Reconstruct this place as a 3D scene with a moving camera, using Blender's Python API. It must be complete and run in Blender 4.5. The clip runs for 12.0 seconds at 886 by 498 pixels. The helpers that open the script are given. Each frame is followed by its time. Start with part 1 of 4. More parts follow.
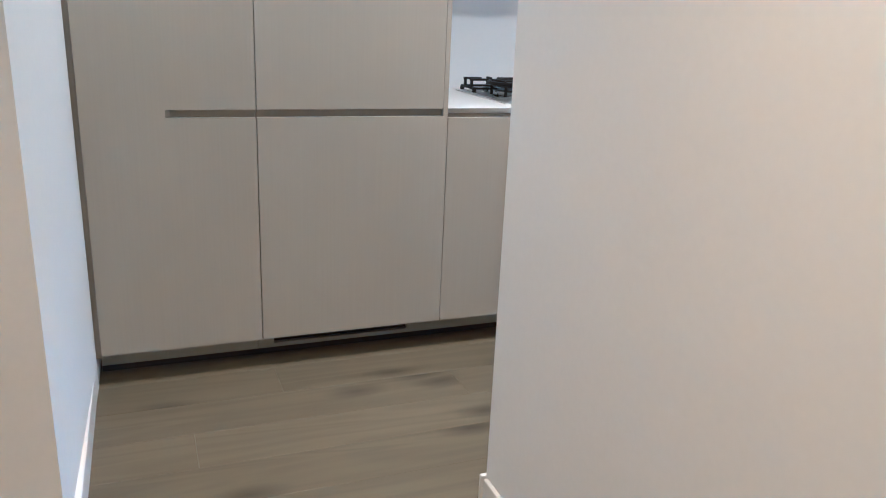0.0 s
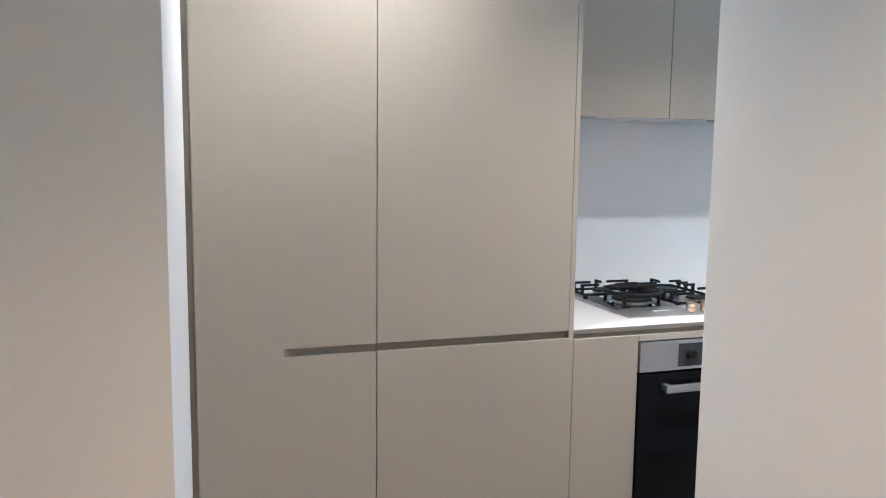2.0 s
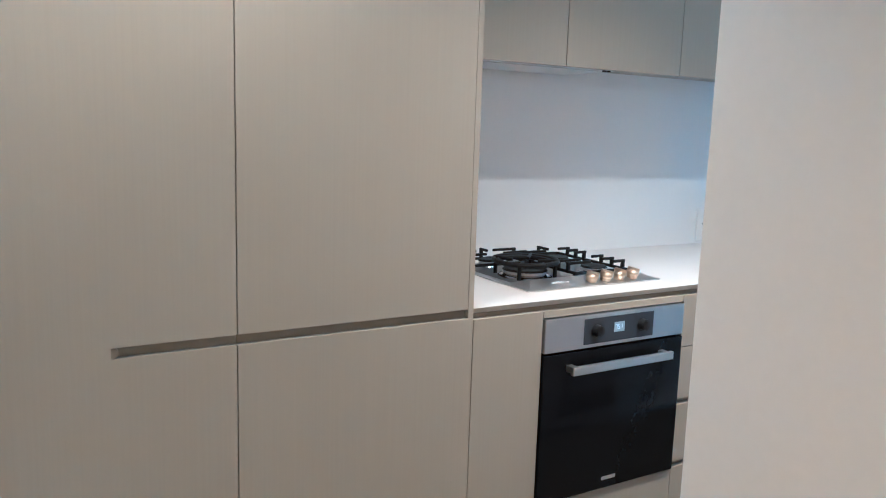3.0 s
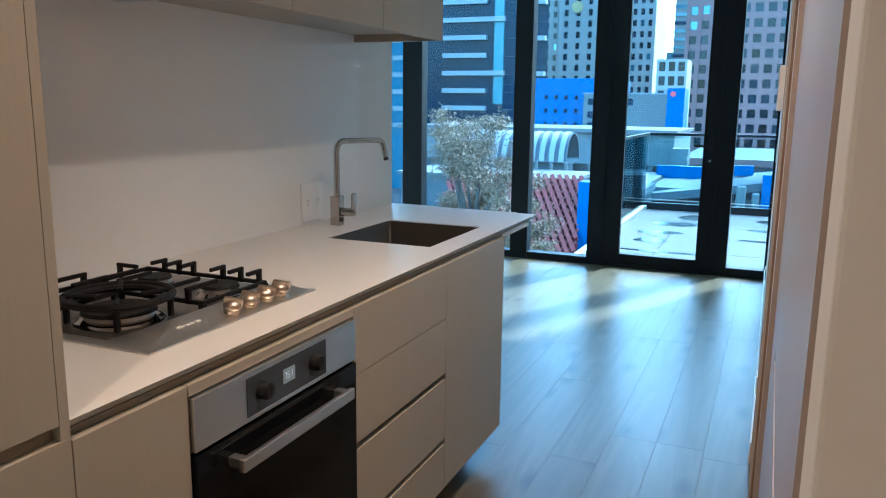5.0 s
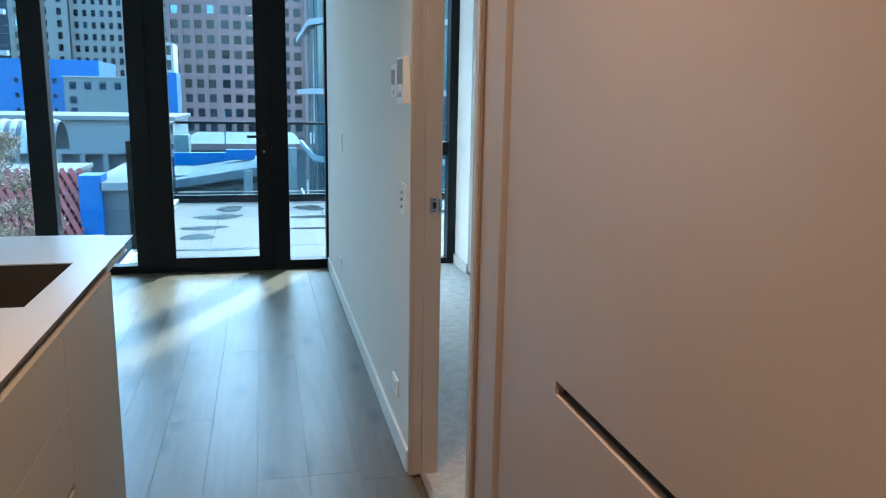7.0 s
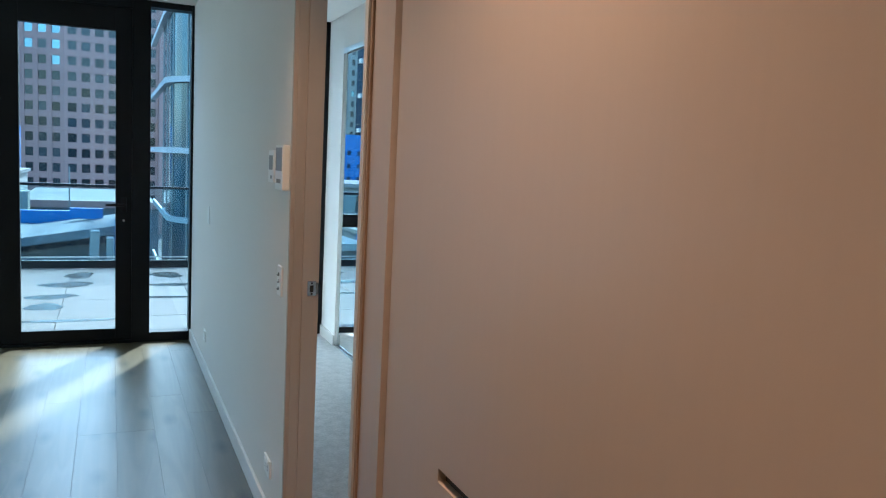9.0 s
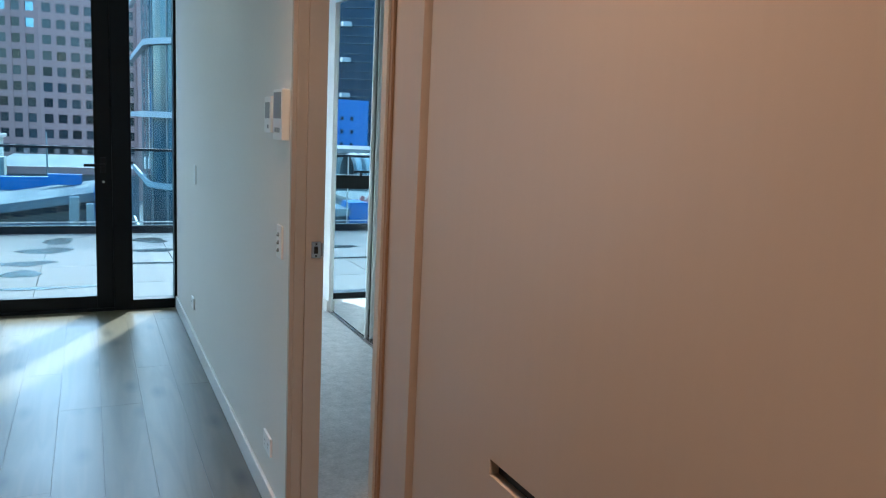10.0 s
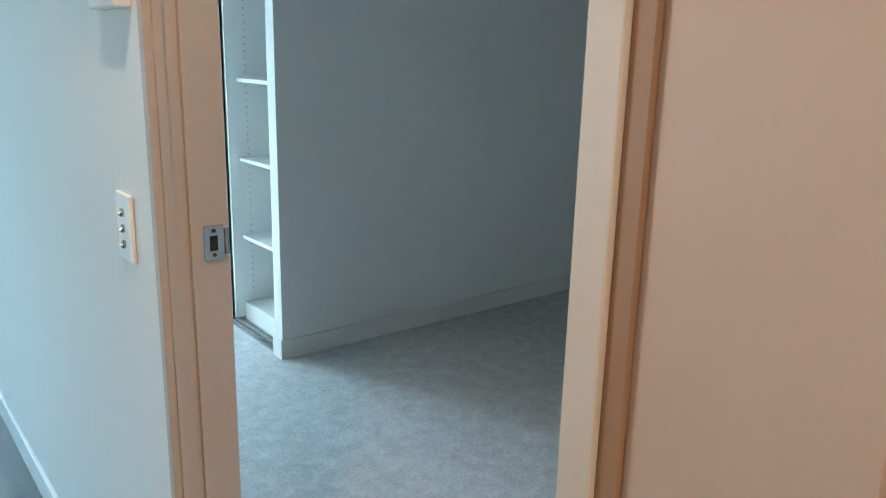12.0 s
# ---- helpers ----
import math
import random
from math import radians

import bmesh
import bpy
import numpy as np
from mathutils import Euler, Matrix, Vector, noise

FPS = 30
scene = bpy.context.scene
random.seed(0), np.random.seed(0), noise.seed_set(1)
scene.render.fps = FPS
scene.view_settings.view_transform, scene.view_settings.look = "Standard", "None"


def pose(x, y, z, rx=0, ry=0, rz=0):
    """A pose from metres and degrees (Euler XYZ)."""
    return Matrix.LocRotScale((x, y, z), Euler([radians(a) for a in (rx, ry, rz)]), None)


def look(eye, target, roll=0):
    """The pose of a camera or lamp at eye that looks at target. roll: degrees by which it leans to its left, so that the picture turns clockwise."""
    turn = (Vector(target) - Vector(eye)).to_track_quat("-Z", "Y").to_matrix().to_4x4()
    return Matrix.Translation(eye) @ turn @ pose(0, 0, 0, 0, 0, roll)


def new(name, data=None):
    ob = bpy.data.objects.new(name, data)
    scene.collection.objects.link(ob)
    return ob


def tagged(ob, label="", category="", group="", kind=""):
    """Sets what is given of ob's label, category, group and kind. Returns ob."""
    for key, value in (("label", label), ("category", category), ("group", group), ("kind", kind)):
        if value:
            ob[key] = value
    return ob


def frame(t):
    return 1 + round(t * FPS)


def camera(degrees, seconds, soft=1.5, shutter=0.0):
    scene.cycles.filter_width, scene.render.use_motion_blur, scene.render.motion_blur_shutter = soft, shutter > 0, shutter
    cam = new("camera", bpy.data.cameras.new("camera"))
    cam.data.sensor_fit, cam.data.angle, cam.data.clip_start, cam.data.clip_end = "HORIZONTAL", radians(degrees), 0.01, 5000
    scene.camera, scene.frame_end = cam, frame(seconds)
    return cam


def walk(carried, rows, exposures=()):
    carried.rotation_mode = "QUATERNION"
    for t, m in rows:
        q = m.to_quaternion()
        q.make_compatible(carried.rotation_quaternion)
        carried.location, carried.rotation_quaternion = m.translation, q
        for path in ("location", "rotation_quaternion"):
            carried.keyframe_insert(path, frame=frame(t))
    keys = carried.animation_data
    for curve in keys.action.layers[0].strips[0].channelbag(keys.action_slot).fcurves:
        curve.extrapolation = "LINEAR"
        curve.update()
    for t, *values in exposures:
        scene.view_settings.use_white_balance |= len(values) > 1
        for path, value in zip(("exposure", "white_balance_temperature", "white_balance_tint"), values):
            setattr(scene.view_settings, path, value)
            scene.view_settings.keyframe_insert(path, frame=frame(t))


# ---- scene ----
cam = camera(59.9, 12.0, soft=1.1)
LAMP = 1.0
EXPOSURES = [(0, 4.5, 3310, -15), (1.5, 4.5, 3420, -14), (2.7, 4.46, 3410, -15), (4.4, 3.6, 3850, -13), (5.5, 3.22, 4500, -10), (6.1, 3.30, 4600, -9), (7, 3.14, 4750, -8), (9.5, 2.95, 4950, -6), (10.5, 3.08, 4850, -7), (11.5, 3.72, 4650, -11), (12, 3.95, 4650, -12)]
PATH = [
    (0, (2.551, -1.013, 1.244), (0.776, -0.306, 0.656), 2.5),
    (0.5, (2.528, -1.04, 1.288), (0.659, -0.608, 0.724), 0.1),
    (1, (2.522, -1.048, 1.38), (0.614, -0.666, 0.919), -0.1),
    (1.5, (2.424, -1.103, 1.447), (0.5, -0.65, 1.143), 0.7),
    (2, (2.232, -1.195, 1.476), (0.346, -0.573, 1.244), 0.7),
    (2.5, (2.006, -1.188, 1.443), (0.192, -0.387, 1.18), 1.4),
    (4.5, (1.099, -0.911, 1.391), (0.05, 0.75, 1.018), 1.0),
    (5, (0.932, -0.776, 1.391), (0.162, 1.032, 1.02), 0.7),
    (5.5, (0.744, -0.664, 1.416), (0.269, 1.244, 1.047), 0.7),
    (6, (0.623, -0.514, 1.409), (0.386, 1.436, 1.035), 0.6),
    (6.5, (0.533, -0.362, 1.417), (0.587, 1.602, 1.041), 0.5),
    (7, (0.445, -0.341, 1.41), (0.894, 1.569, 1.02), 1.0),
    (7.5, (0.345, -0.429, 1.408), (1.09, 1.379, 0.986), 1.7),
    (9.5, (0.36, -0.429, 1.521), (1.155, 1.397, 1.335), 2.8),
    (10, (0.361, -0.136, 1.437), (1.193, 1.657, 1.132), 2.7),
    (10.5, (0.375, 0.172, 1.399), (1.259, 1.92, 0.995), 2.3),
    (11, (0.394, 0.521, 1.363), (1.385, 2.201, 0.926), 1.8),
    (11.5, (0.462, 0.855, 1.328), (1.586, 2.44, 0.852), 1.7),
    (12, (0.58, 1.162, 1.327), (1.795, 2.672, 0.832), 1.4),
]
walk(cam, [(t, look(eye, target, roll)) for t, eye, target, roll in PATH], EXPOSURES)

# ---- light ----
SUN_AZ, SUN_EL = 26.5, 42.0          # degrees from +y towards +x, and above the horizon
world = bpy.data.worlds.new("sky")
scene.world = world
world.use_nodes = True
wn = world.node_tree
sky = wn.nodes.new("ShaderNodeTexSky")
sky.sky_type, sky.sun_disc = 'NISHITA', False
sky.sun_elevation, sky.sun_rotation = radians(SUN_EL), radians(SUN_AZ)
sky.air_density, sky.dust_density = 1.2, 2.0
wn.links.new(sky.outputs[0], wn.nodes["Background"].inputs[0])
wn.nodes["Background"].inputs[1].default_value = 0.15
sun = new("sun", bpy.data.lights.new("sun", 'SUN'))
sun.data.energy, sun.data.angle, sun.data.color = 1.25, radians(2.4), (1.0, 0.94, 0.86)
sa, se = radians(SUN_AZ), radians(SUN_EL)
sun_dir = Vector((math.sin(sa) * math.cos(se), math.cos(sa) * math.cos(se), math.sin(se)))
sun.matrix_world = look(sun_dir * 60, (0, 0, 0))
skylight = new("sky_fill_lamp", bpy.data.lights.new("sky_fill_lamp", 'AREA'))   # added lamp that stands in for sky light through the bedroom window
skylight.data.shape, skylight.data.size, skylight.data.size_y = 'RECTANGLE', 0.34, 2.2
skylight.data.energy, skylight.data.color = 0.92, (0.94, 0.98, 0.98)
skylight.data.spread = radians(112)
skylight.matrix_world = look((1.24, 5.90, 1.30), (1.50, 4.0, 0.45))
livinglight = new("sky_fill_lamp", bpy.data.lights.new("sky_fill_lamp", 'AREA'))   # added lamp at the unseen west pane, more sky light for the living room
livinglight.data.shape, livinglight.data.size, livinglight.data.size_y = 'RECTANGLE', 1.05, 2.3
livinglight.data.energy, livinglight.data.color = 1.85, (0.90, 1.0, 0.95)
livinglight.matrix_world = look((-2.93, 5.90, 1.30), (0.95, 3.2, 1.1))
CEIL = 2.62
KITCHEN_WARM, HALL_WARM = (1.0, 0.515, 0.275), (1.0, 0.43, 0.17)
# third (bench end) and both hall downlights are unseen, added to brighten those parts
DOWNLIGHTS = [(0.30, -0.72, 7.6), (0.60, 0.57, 13.0), (0.60, 1.75, 8.6), (2.15, -0.78, 12.5), (3.60, -0.85, 11)]


# ---- materials ----
def material(name, base, rough=0.5, metal=0.0, vary=0.06, scale=3.0, grain=None, bump=0.0, bump_scale=200.0, coat=0.0, island=0.0, rough_vary=0.08):
    """Principled surface: large cloudy variation, a finer grain (stretched by the grain vector), relief."""
    m = bpy.data.materials.new(name)
    m.use_nodes = True
    nt = m.node_tree
    n, L = nt.nodes, nt.links
    b = n["Principled BSDF"]
    b.inputs["Roughness"].default_value, b.inputs["Metallic"].default_value = rough, metal
    b.inputs["Coat Weight"].default_value = coat
    tc = n.new("ShaderNodeTexCoord")
    geo = n.new("ShaderNodeNewGeometry")
    big = n.new("ShaderNodeTexNoise")
    big.inputs["Scale"].default_value, big.inputs["Detail"].default_value = scale, 4.0
    L.new(geo.outputs["Position"], big.inputs["Vector"])
    mp = n.new("ShaderNodeMapping")
    mp.inputs["Scale"].default_value = grain or (60, 60, 60)
    L.new(geo.outputs["Position"], mp.inputs["Vector"])
    fine = n.new("ShaderNodeTexNoise")
    fine.inputs["Scale"].default_value, fine.inputs["Detail"].default_value = 1.0, 6.0
    L.new(mp.outputs[0], fine.inputs["Vector"])
    add = n.new("ShaderNodeMath"); add.operation = 'ADD'
    L.new(big.outputs[0], add.inputs[0]); L.new(fine.outputs[0], add.inputs[1])
    rng = n.new("ShaderNodeMapRange")
    rng.inputs[1].default_value, rng.inputs[2].default_value = 0.45, 1.55
    rng.inputs[3].default_value, rng.inputs[4].default_value = 1 - vary, 1 + vary
    L.new(add.outputs[0], rng.inputs[0])
    fac = rng.outputs[0]
    if island:
        oi = n.new("ShaderNodeObjectInfo")
        r2 = n.new("ShaderNodeMapRange")
        r2.inputs[3].default_value, r2.inputs[4].default_value = 1 - island, 1 + island
        L.new(oi.outputs["Random"], r2.inputs[0])
        mul = n.new("ShaderNodeMath"); mul.operation = 'MULTIPLY'
        L.new(fac, mul.inputs[0]); L.new(r2.outputs[0], mul.inputs[1])
        fac = mul.outputs[0]
    vm = n.new("ShaderNodeVectorMath"); vm.operation = 'SCALE'
    vm.inputs[0].default_value = base
    L.new(fac, vm.inputs["Scale"])
    L.new(vm.outputs[0], b.inputs["Base Color"])
    rr = n.new("ShaderNodeMapRange")
    rr.inputs[3].default_value, rr.inputs[4].default_value = max(0, rough - rough_vary), min(1, rough + rough_vary)
    L.new(big.outputs[0], rr.inputs[0]); L.new(rr.outputs[0], b.inputs["Roughness"])
    if bump:
        bn = n.new("ShaderNodeTexNoise")
        bn.inputs["Scale"].default_value, bn.inputs["Detail"].default_value = bump_scale, 3.0
        L.new(geo.outputs["Position"], bn.inputs["Vector"])
        bp = n.new("ShaderNodeBump")
        bp.inputs["Strength"].default_value, bp.inputs["Distance"].default_value = bump, 0.004
        L.new(bn.outputs[0], bp.inputs["Height"]); L.new(bp.outputs[0], b.inputs["Normal"])
    return m


def glass_material(name, tint, gloss=1.0):
    m = bpy.data.materials.new(name)
    m.use_nodes = True
    n, L = m.node_tree.nodes, m.node_tree.links
    n.remove(n["Principled BSDF"])
    tr, gl, fr, mx = (n.new("ShaderNode" + k) for k in ("BsdfTransparent", "BsdfGlossy", "Fresnel", "MixShader"))
    tr.inputs[0].default_value = (*tint, 1)
    gl.inputs["Roughness"].default_value = 0.01
    fr.inputs[0].default_value = 1.45
    L.new(fr.outputs[0], mx.inputs[0]); L.new(tr.outputs[0], mx.inputs[1]); L.new(gl.outputs[0], mx.inputs[2])
    L.new(mx.outputs[0], n["Material Output"].inputs[0])
    return m


def emitter(name, colour, strength):
    m = bpy.data.materials.new(name)
    m.use_nodes = True
    b = m.node_tree.nodes["Principled BSDF"]
    b.inputs["Base Color"].default_value = (*colour, 1)
    b.inputs["Emission Color"].default_value, b.inputs["Emission Strength"].default_value = (*colour, 1), strength
    return m


def oak_material():
    m = material("oak_boards", (0.120, 0.099, 0.058), 0.35, 0, 0.13, 1.3, (34, 1.4, 34), 0.05, 90, island=0.09)
    nt = m.node_tree
    n, L = nt.nodes, nt.links
    geo = n.new("ShaderNodeNewGeometry")
    oi = n.new("ShaderNodeObjectInfo")
    off = n.new("ShaderNodeVectorMath"); off.operation = 'MULTIPLY_ADD'
    comb = n.new("ShaderNodeCombineXYZ")
    L.new(oi.outputs["Random"], comb.inputs[0]); L.new(oi.outputs["Random"], comb.inputs[1])
    off.inputs[1].default_value = (37, 53, 0)
    L.new(comb.outputs[0], off.inputs[0]); L.new(geo.outputs["Position"], off.inputs[2])
    # cathedral figure: stretched rings
    mp = n.new("ShaderNodeMapping"); mp.inputs["Scale"].default_value = (9, 0.75, 9)
    L.new(off.outputs[0], mp.inputs[0])
    wv = n.new("ShaderNodeTexNoise"); wv.inputs["Scale"].default_value, wv.inputs["Detail"].default_value, wv.inputs["Distortion"].default_value = 1.0, 2.0, 0.6
    L.new(mp.outputs[0], wv.inputs[0])
    sn = n.new("ShaderNodeMath"); sn.operation = 'MULTIPLY'; sn.inputs[1].default_value = 34
    L.new(wv.outputs[0], sn.inputs[0])
    si = n.new("ShaderNodeMath"); si.operation = 'SINE'
    L.new(sn.outputs[0], si.inputs[0])
    r1 = n.new("ShaderNodeMapRange"); r1.inputs[1].default_value, r1.inputs[3].default_value, r1.inputs[4].default_value = -1, 0.88, 1.05
    L.new(si.outputs[0], r1.inputs[0])
    # knots
    mk = n.new("ShaderNodeMapping"); mk.inputs["Scale"].default_value = (3.2, 1.3, 1)
    L.new(off.outputs[0], mk.inputs[0])
    vo = n.new("ShaderNodeTexVoronoi"); vo.voronoi_dimensions = '2D'; vo.inputs["Scale"].default_value = 1.0
    L.new(mk.outputs[0], vo.inputs["Vector"])
    r2 = n.new("ShaderNodeMapRange"); r2.inputs[1].default_value, r2.inputs[2].default_value = 0.01, 0.16
    r2.inputs[3].default_value, r2.inputs[4].default_value = 0.42, 1.0
    L.new(vo.outputs["Distance"], r2.inputs[0])
    mu = n.new("ShaderNodeMath"); mu.operation = 'MULTIPLY'
    L.new(r1.outputs[0], mu.inputs[0]); L.new(r2.outputs[0], mu.inputs[1])
    b = n["Principled BSDF"]
    src = b.inputs["Base Color"].links[0].from_socket
    vs = n.new("ShaderNodeVectorMath"); vs.operation = 'SCALE'
    L.new(src, vs.inputs[0]); L.new(mu.outputs[0], vs.inputs["Scale"]); L.new(vs.outputs[0], b.inputs["Base Color"])
    return m


M = dict(
    wall=material("white_wall_paint", (0.77, 0.755, 0.73), 0.75, 0, 0.025, 2.0, bump=0.02, bump_scale=260),
    ceiling=material("ceiling_paint", (0.86, 0.855, 0.84), 0.85, 0, 0.02, 2.0),
    trim=material("trim_enamel", (0.72, 0.69, 0.65), 0.38, 0, 0.03, 4.0),
    joinery=material("greige_laminate", (0.372, 0.338, 0.272), 0.42, 0, 0.045, 2.0, (150, 150, 2.2), 0.05, 350),
    panel=material("pale_panel_laminate", (0.46, 0.385, 0.335), 0.40, 0, 0.025, 2.0, (60, 60, 2.0), 0.03, 350),
    # brown of the warm shade in the doorway joints, put into the colour
    bronze=material("gap_shade_brown", (0.29, 0.185, 0.115), 0.40, 0.0, 0.06),
    channel=material("olive_bronze_channel", (0.26, 0.23, 0.18), 0.42, 0.2, 0.06),
    stone=material("white_bench_stone", (0.67, 0.645, 0.615), 0.32, 0, 0.012, 5.0, (300, 300, 300), rough_vary=0.02),
    splash=material("white_splashback", (0.86, 0.86, 0.855), 0.16, 0, 0.015, 2.0, rough_vary=0.03),
    # one frame enamel in two tones: browner for its shaded side, paler for its lit side
    jamb_shaded=material("shaded_jamb_enamel", (0.47, 0.395, 0.335), 0.40, 0, 0.03, 4.0),
    jamb_lit=material("lit_jamb_enamel", (0.56, 0.525, 0.485), 0.40, 0, 0.03, 4.0),
    steel=material("brushed_steel", (0.72, 0.71, 0.69), 0.34, 1.0, 0.06, 3.0, (4, 300, 300)),
    dark_steel=material("sink_steel", (0.050, 0.045, 0.040), 0.34, 0.35, 0.08, 4.0, (200, 6, 6)),
    chrome=material("chrome", (0.50, 0.475, 0.45), 0.12, 1.0, 0.03, rough_vary=0.04),
    dark_chrome=material("aged_chrome", (0.40, 0.40, 0.40), 0.25, 1.0, 0.08),
    iron=material("black_cast_iron", (0.010, 0.010, 0.011), 0.55, 0, 0.2, 20, bump=0.3, bump_scale=600),
    enamel=material("black_enamel", (0.02, 0.02, 0.022), 0.25, 0, 0.1),
    black_glass=material("black_oven_glass", (0.006, 0.0065, 0.008), 0.06, 0, 0.1, coat=0.0, rough_vary=0.02),
    panel_glass=material("control_glass", (0.045, 0.05, 0.06), 0.18, 0, 0.08, rough_vary=0.03),
    black_plastic=material("black_plastic", (0.015, 0.015, 0.016), 0.35, 0, 0.1),
    dark=material("dark_void", (0.03, 0.028, 0.026), 0.7, 0, 0.1),
    alu=material("black_aluminium", (0.007, 0.008, 0.010), 0.45, 0.0, 0.10, 6, bump=0.05, bump_scale=500),
    oak=oak_material(),
    gap=material("joint_dark_oak", (0.11, 0.085, 0.055), 0.7, 0, 0.1),
    carpet=material("grey_carpet", (0.54, 0.52, 0.50), 0.95, 0, 0.34, 16.0, (85, 85, 85), 1.0, 300),
    plastic=material("white_plastic", (0.87, 0.87, 0.86), 0.30, 0, 0.02),
    screen=material("intercom_screen", (0.28, 0.29, 0.30), 0.4, 0, 0.1),
    melamine=material("white_melamine", (0.78, 0.78, 0.76), 0.40, 0, 0.02),
    glass=glass_material("tinted_glass", (0.86, 0.91, 0.92)),
    rail_glass=glass_material("balustrade_glass", (0.86, 0.94, 0.95)),
    lens=emitter("warm_lens", (1.0, 0.80, 0.58), 12.0),
    display=emitter("oven_digits", (0.75, 0.85, 0.9), 0.035),
    lcd=emitter("oven_lcd", (0.30, 0.36, 0.40), 0.004),
)
mirror_m = bpy.data.materials.new("mirror_silver")
mirror_m.use_nodes = True
_b = mirror_m.node_tree.nodes["Principled BSDF"]
_b.inputs["Base Color"].default_value, _b.inputs["Metallic"].default_value, _b.inputs["Roughness"].default_value = (0.86, 0.90, 0.89, 1), 1.0, 0.012
M["mirror"] = mirror_m
M["oak"].node_tree.nodes["Principled BSDF"].inputs["Specular IOR Level"].default_value = 0.5
M["black_glass"].node_tree.nodes["Principled BSDF"].inputs["Specular IOR Level"].default_value = 0.14
for k in ("alu", "iron", "dark", "black_plastic", "enamel"):
    M[k].node_tree.nodes["Principled BSDF"].inputs["Specular IOR Level"].default_value = 0.22


# ---- builders ----
def thing(name, at, label="", category="", group="", kind=""):
    ob = new(name)
    ob.empty_display_size = 0.05
    ob.location = at
    return tagged(ob, label, category, group, kind)


def base_of(ob):
    p = Vector((0, 0, 0))
    while ob:
        p += ob.location
        ob = ob.parent
    return p


def part(name, bm, mat, parent, label="", smooth=False, kind=""):
    """Links a bmesh in world places as one mesh under a thing or a part."""
    me = bpy.data.meshes.new(name)
    if parent:
        bmesh.ops.translate(bm, verts=bm.verts, vec=-base_of(parent))
    bmesh.ops.recalc_face_normals(bm, faces=bm.faces)
    if smooth:
        for f in bm.faces:
            f.smooth = True
    bm.to_mesh(me)
    bm.free()
    me.materials.append(M[mat] if isinstance(mat, str) else mat)
    ob = new(name, me)
    ob.parent = parent
    if smooth:
        me.set_sharp_from_angle(angle=radians(40))
    return tagged(ob, label, kind=kind)


def add_box(bm, a, b, bevel=0.0):
    cx, sz = [(p + q) / 2 for p, q in zip(a, b)], [abs(q - p) for p, q in zip(a, b)]
    r = bmesh.ops.create_cube(bm, size=1.0, matrix=Matrix.Translation(cx) @ Matrix.Diagonal((*sz, 1)))
    if bevel:
        es = list({e for v in r["verts"] for e in v.link_edges})
        bmesh.ops.bevel(bm, geom=es, offset=min(bevel, min(sz) * 0.45), segments=2, affect='EDGES', profile=0.6)
    return bm


def boxes(*spans, bevel=0.0):
    bm = bmesh.new()
    for a, b in spans:
        add_box(bm, a, b, bevel)
    return bm


def slab(name, a, b, mat, parent=None, label="", bevel=0.0):
    return part(name, boxes((a, b), bevel=bevel), mat, parent, label)


def add_rod(bm, a, b, r, seg=16, r2=None):
    a, b = Vector(a), Vector(b)
    d = b - a
    m = Matrix.Translation((a + b) / 2) @ d.to_track_quat('Z', 'Y').to_matrix().to_4x4()
    bmesh.ops.create_cone(bm, cap_ends=True, segments=seg, radius1=r, radius2=r if r2 is None else r2, depth=d.length, matrix=m)
    return bm


def rod(a, b, r, seg=16, r2=None):
    return add_rod(bmesh.new(), a, b, r, seg, r2)


def add_tube(bm, pts, r, seg=12):
    """A swept round tube along points."""
    pts = [Vector(p) for p in pts]
    rings = []
    for i, p in enumerate(pts):
        d = (pts[min(i + 1, len(pts) - 1)] - pts[max(i - 1, 0)]).normalized()
        q = d.to_track_quat('Z', 'Y').to_matrix()
        rr = r[i] if isinstance(r, (list, tuple)) else r
        rings.append([bm.verts.new(p + q @ Vector((math.cos(2 * math.pi * k / seg) * rr, math.sin(2 * math.pi * k / seg) * rr, 0))) for k in range(seg)])
    for u, v in zip(rings, rings[1:]):
        for k in range(seg):
            bm.faces.new((u[k], u[(k + 1) % seg], v[(k + 1) % seg], v[k]))
    bm.faces.new(rings[0][::-1]); bm.faces.new(rings[-1])
    return bm


def structure(name, spans, mat, label, category, bevel=0.0):
    return tagged(part(name, boxes(*spans, bevel=bevel), mat, None), label, category, kind="structure")


# ---- walls, ceiling ----
WEST_END, SPLASH, CORR = -1.208, -0.735, 0.953
structure("wall_kitchen", [((-0.90, WEST_END, -0.02), (SPLASH, 2.503, CEIL))], "wall", "white painted wall behind the kitchen bench", "wall")
bm = bmesh.new()
lo, hi = ([bm.verts.new((x, y, z)) for x, y in ((-0.90, -2.8), (0.92, -2.8), (0.92, -1.231), (0.0, WEST_END), (-0.90, WEST_END))] for z in (-0.02, CEIL))
bm.faces.new(lo[::-1]); bm.faces.new(hi)
for k in range(5):
    bm.faces.new((lo[k], lo[(k + 1) % 5], hi[(k + 1) % 5], hi[k]))
tagged(part("wall_hall_pier", bm, "wall", None), "white painted wall block beside the tall cabinets", "wall", kind="structure")
structure("wall_hall_north", [((0.974, -0.236, -0.02), (4.4, -0.130, CEIL))], "wall", "warm white painted hall wall ending at the kitchen", "wall", 0.004)
structure("wall_hall_east", [((4.4, -2.9, -0.02), (4.52, -0.130, CEIL))], "wall", "white painted wall closing the hall", "wall")
structure("wall_hall_south", [((0.92, -2.9, -0.02), (4.4, -2.8, CEIL))], "wall", "white painted hall wall", "wall")
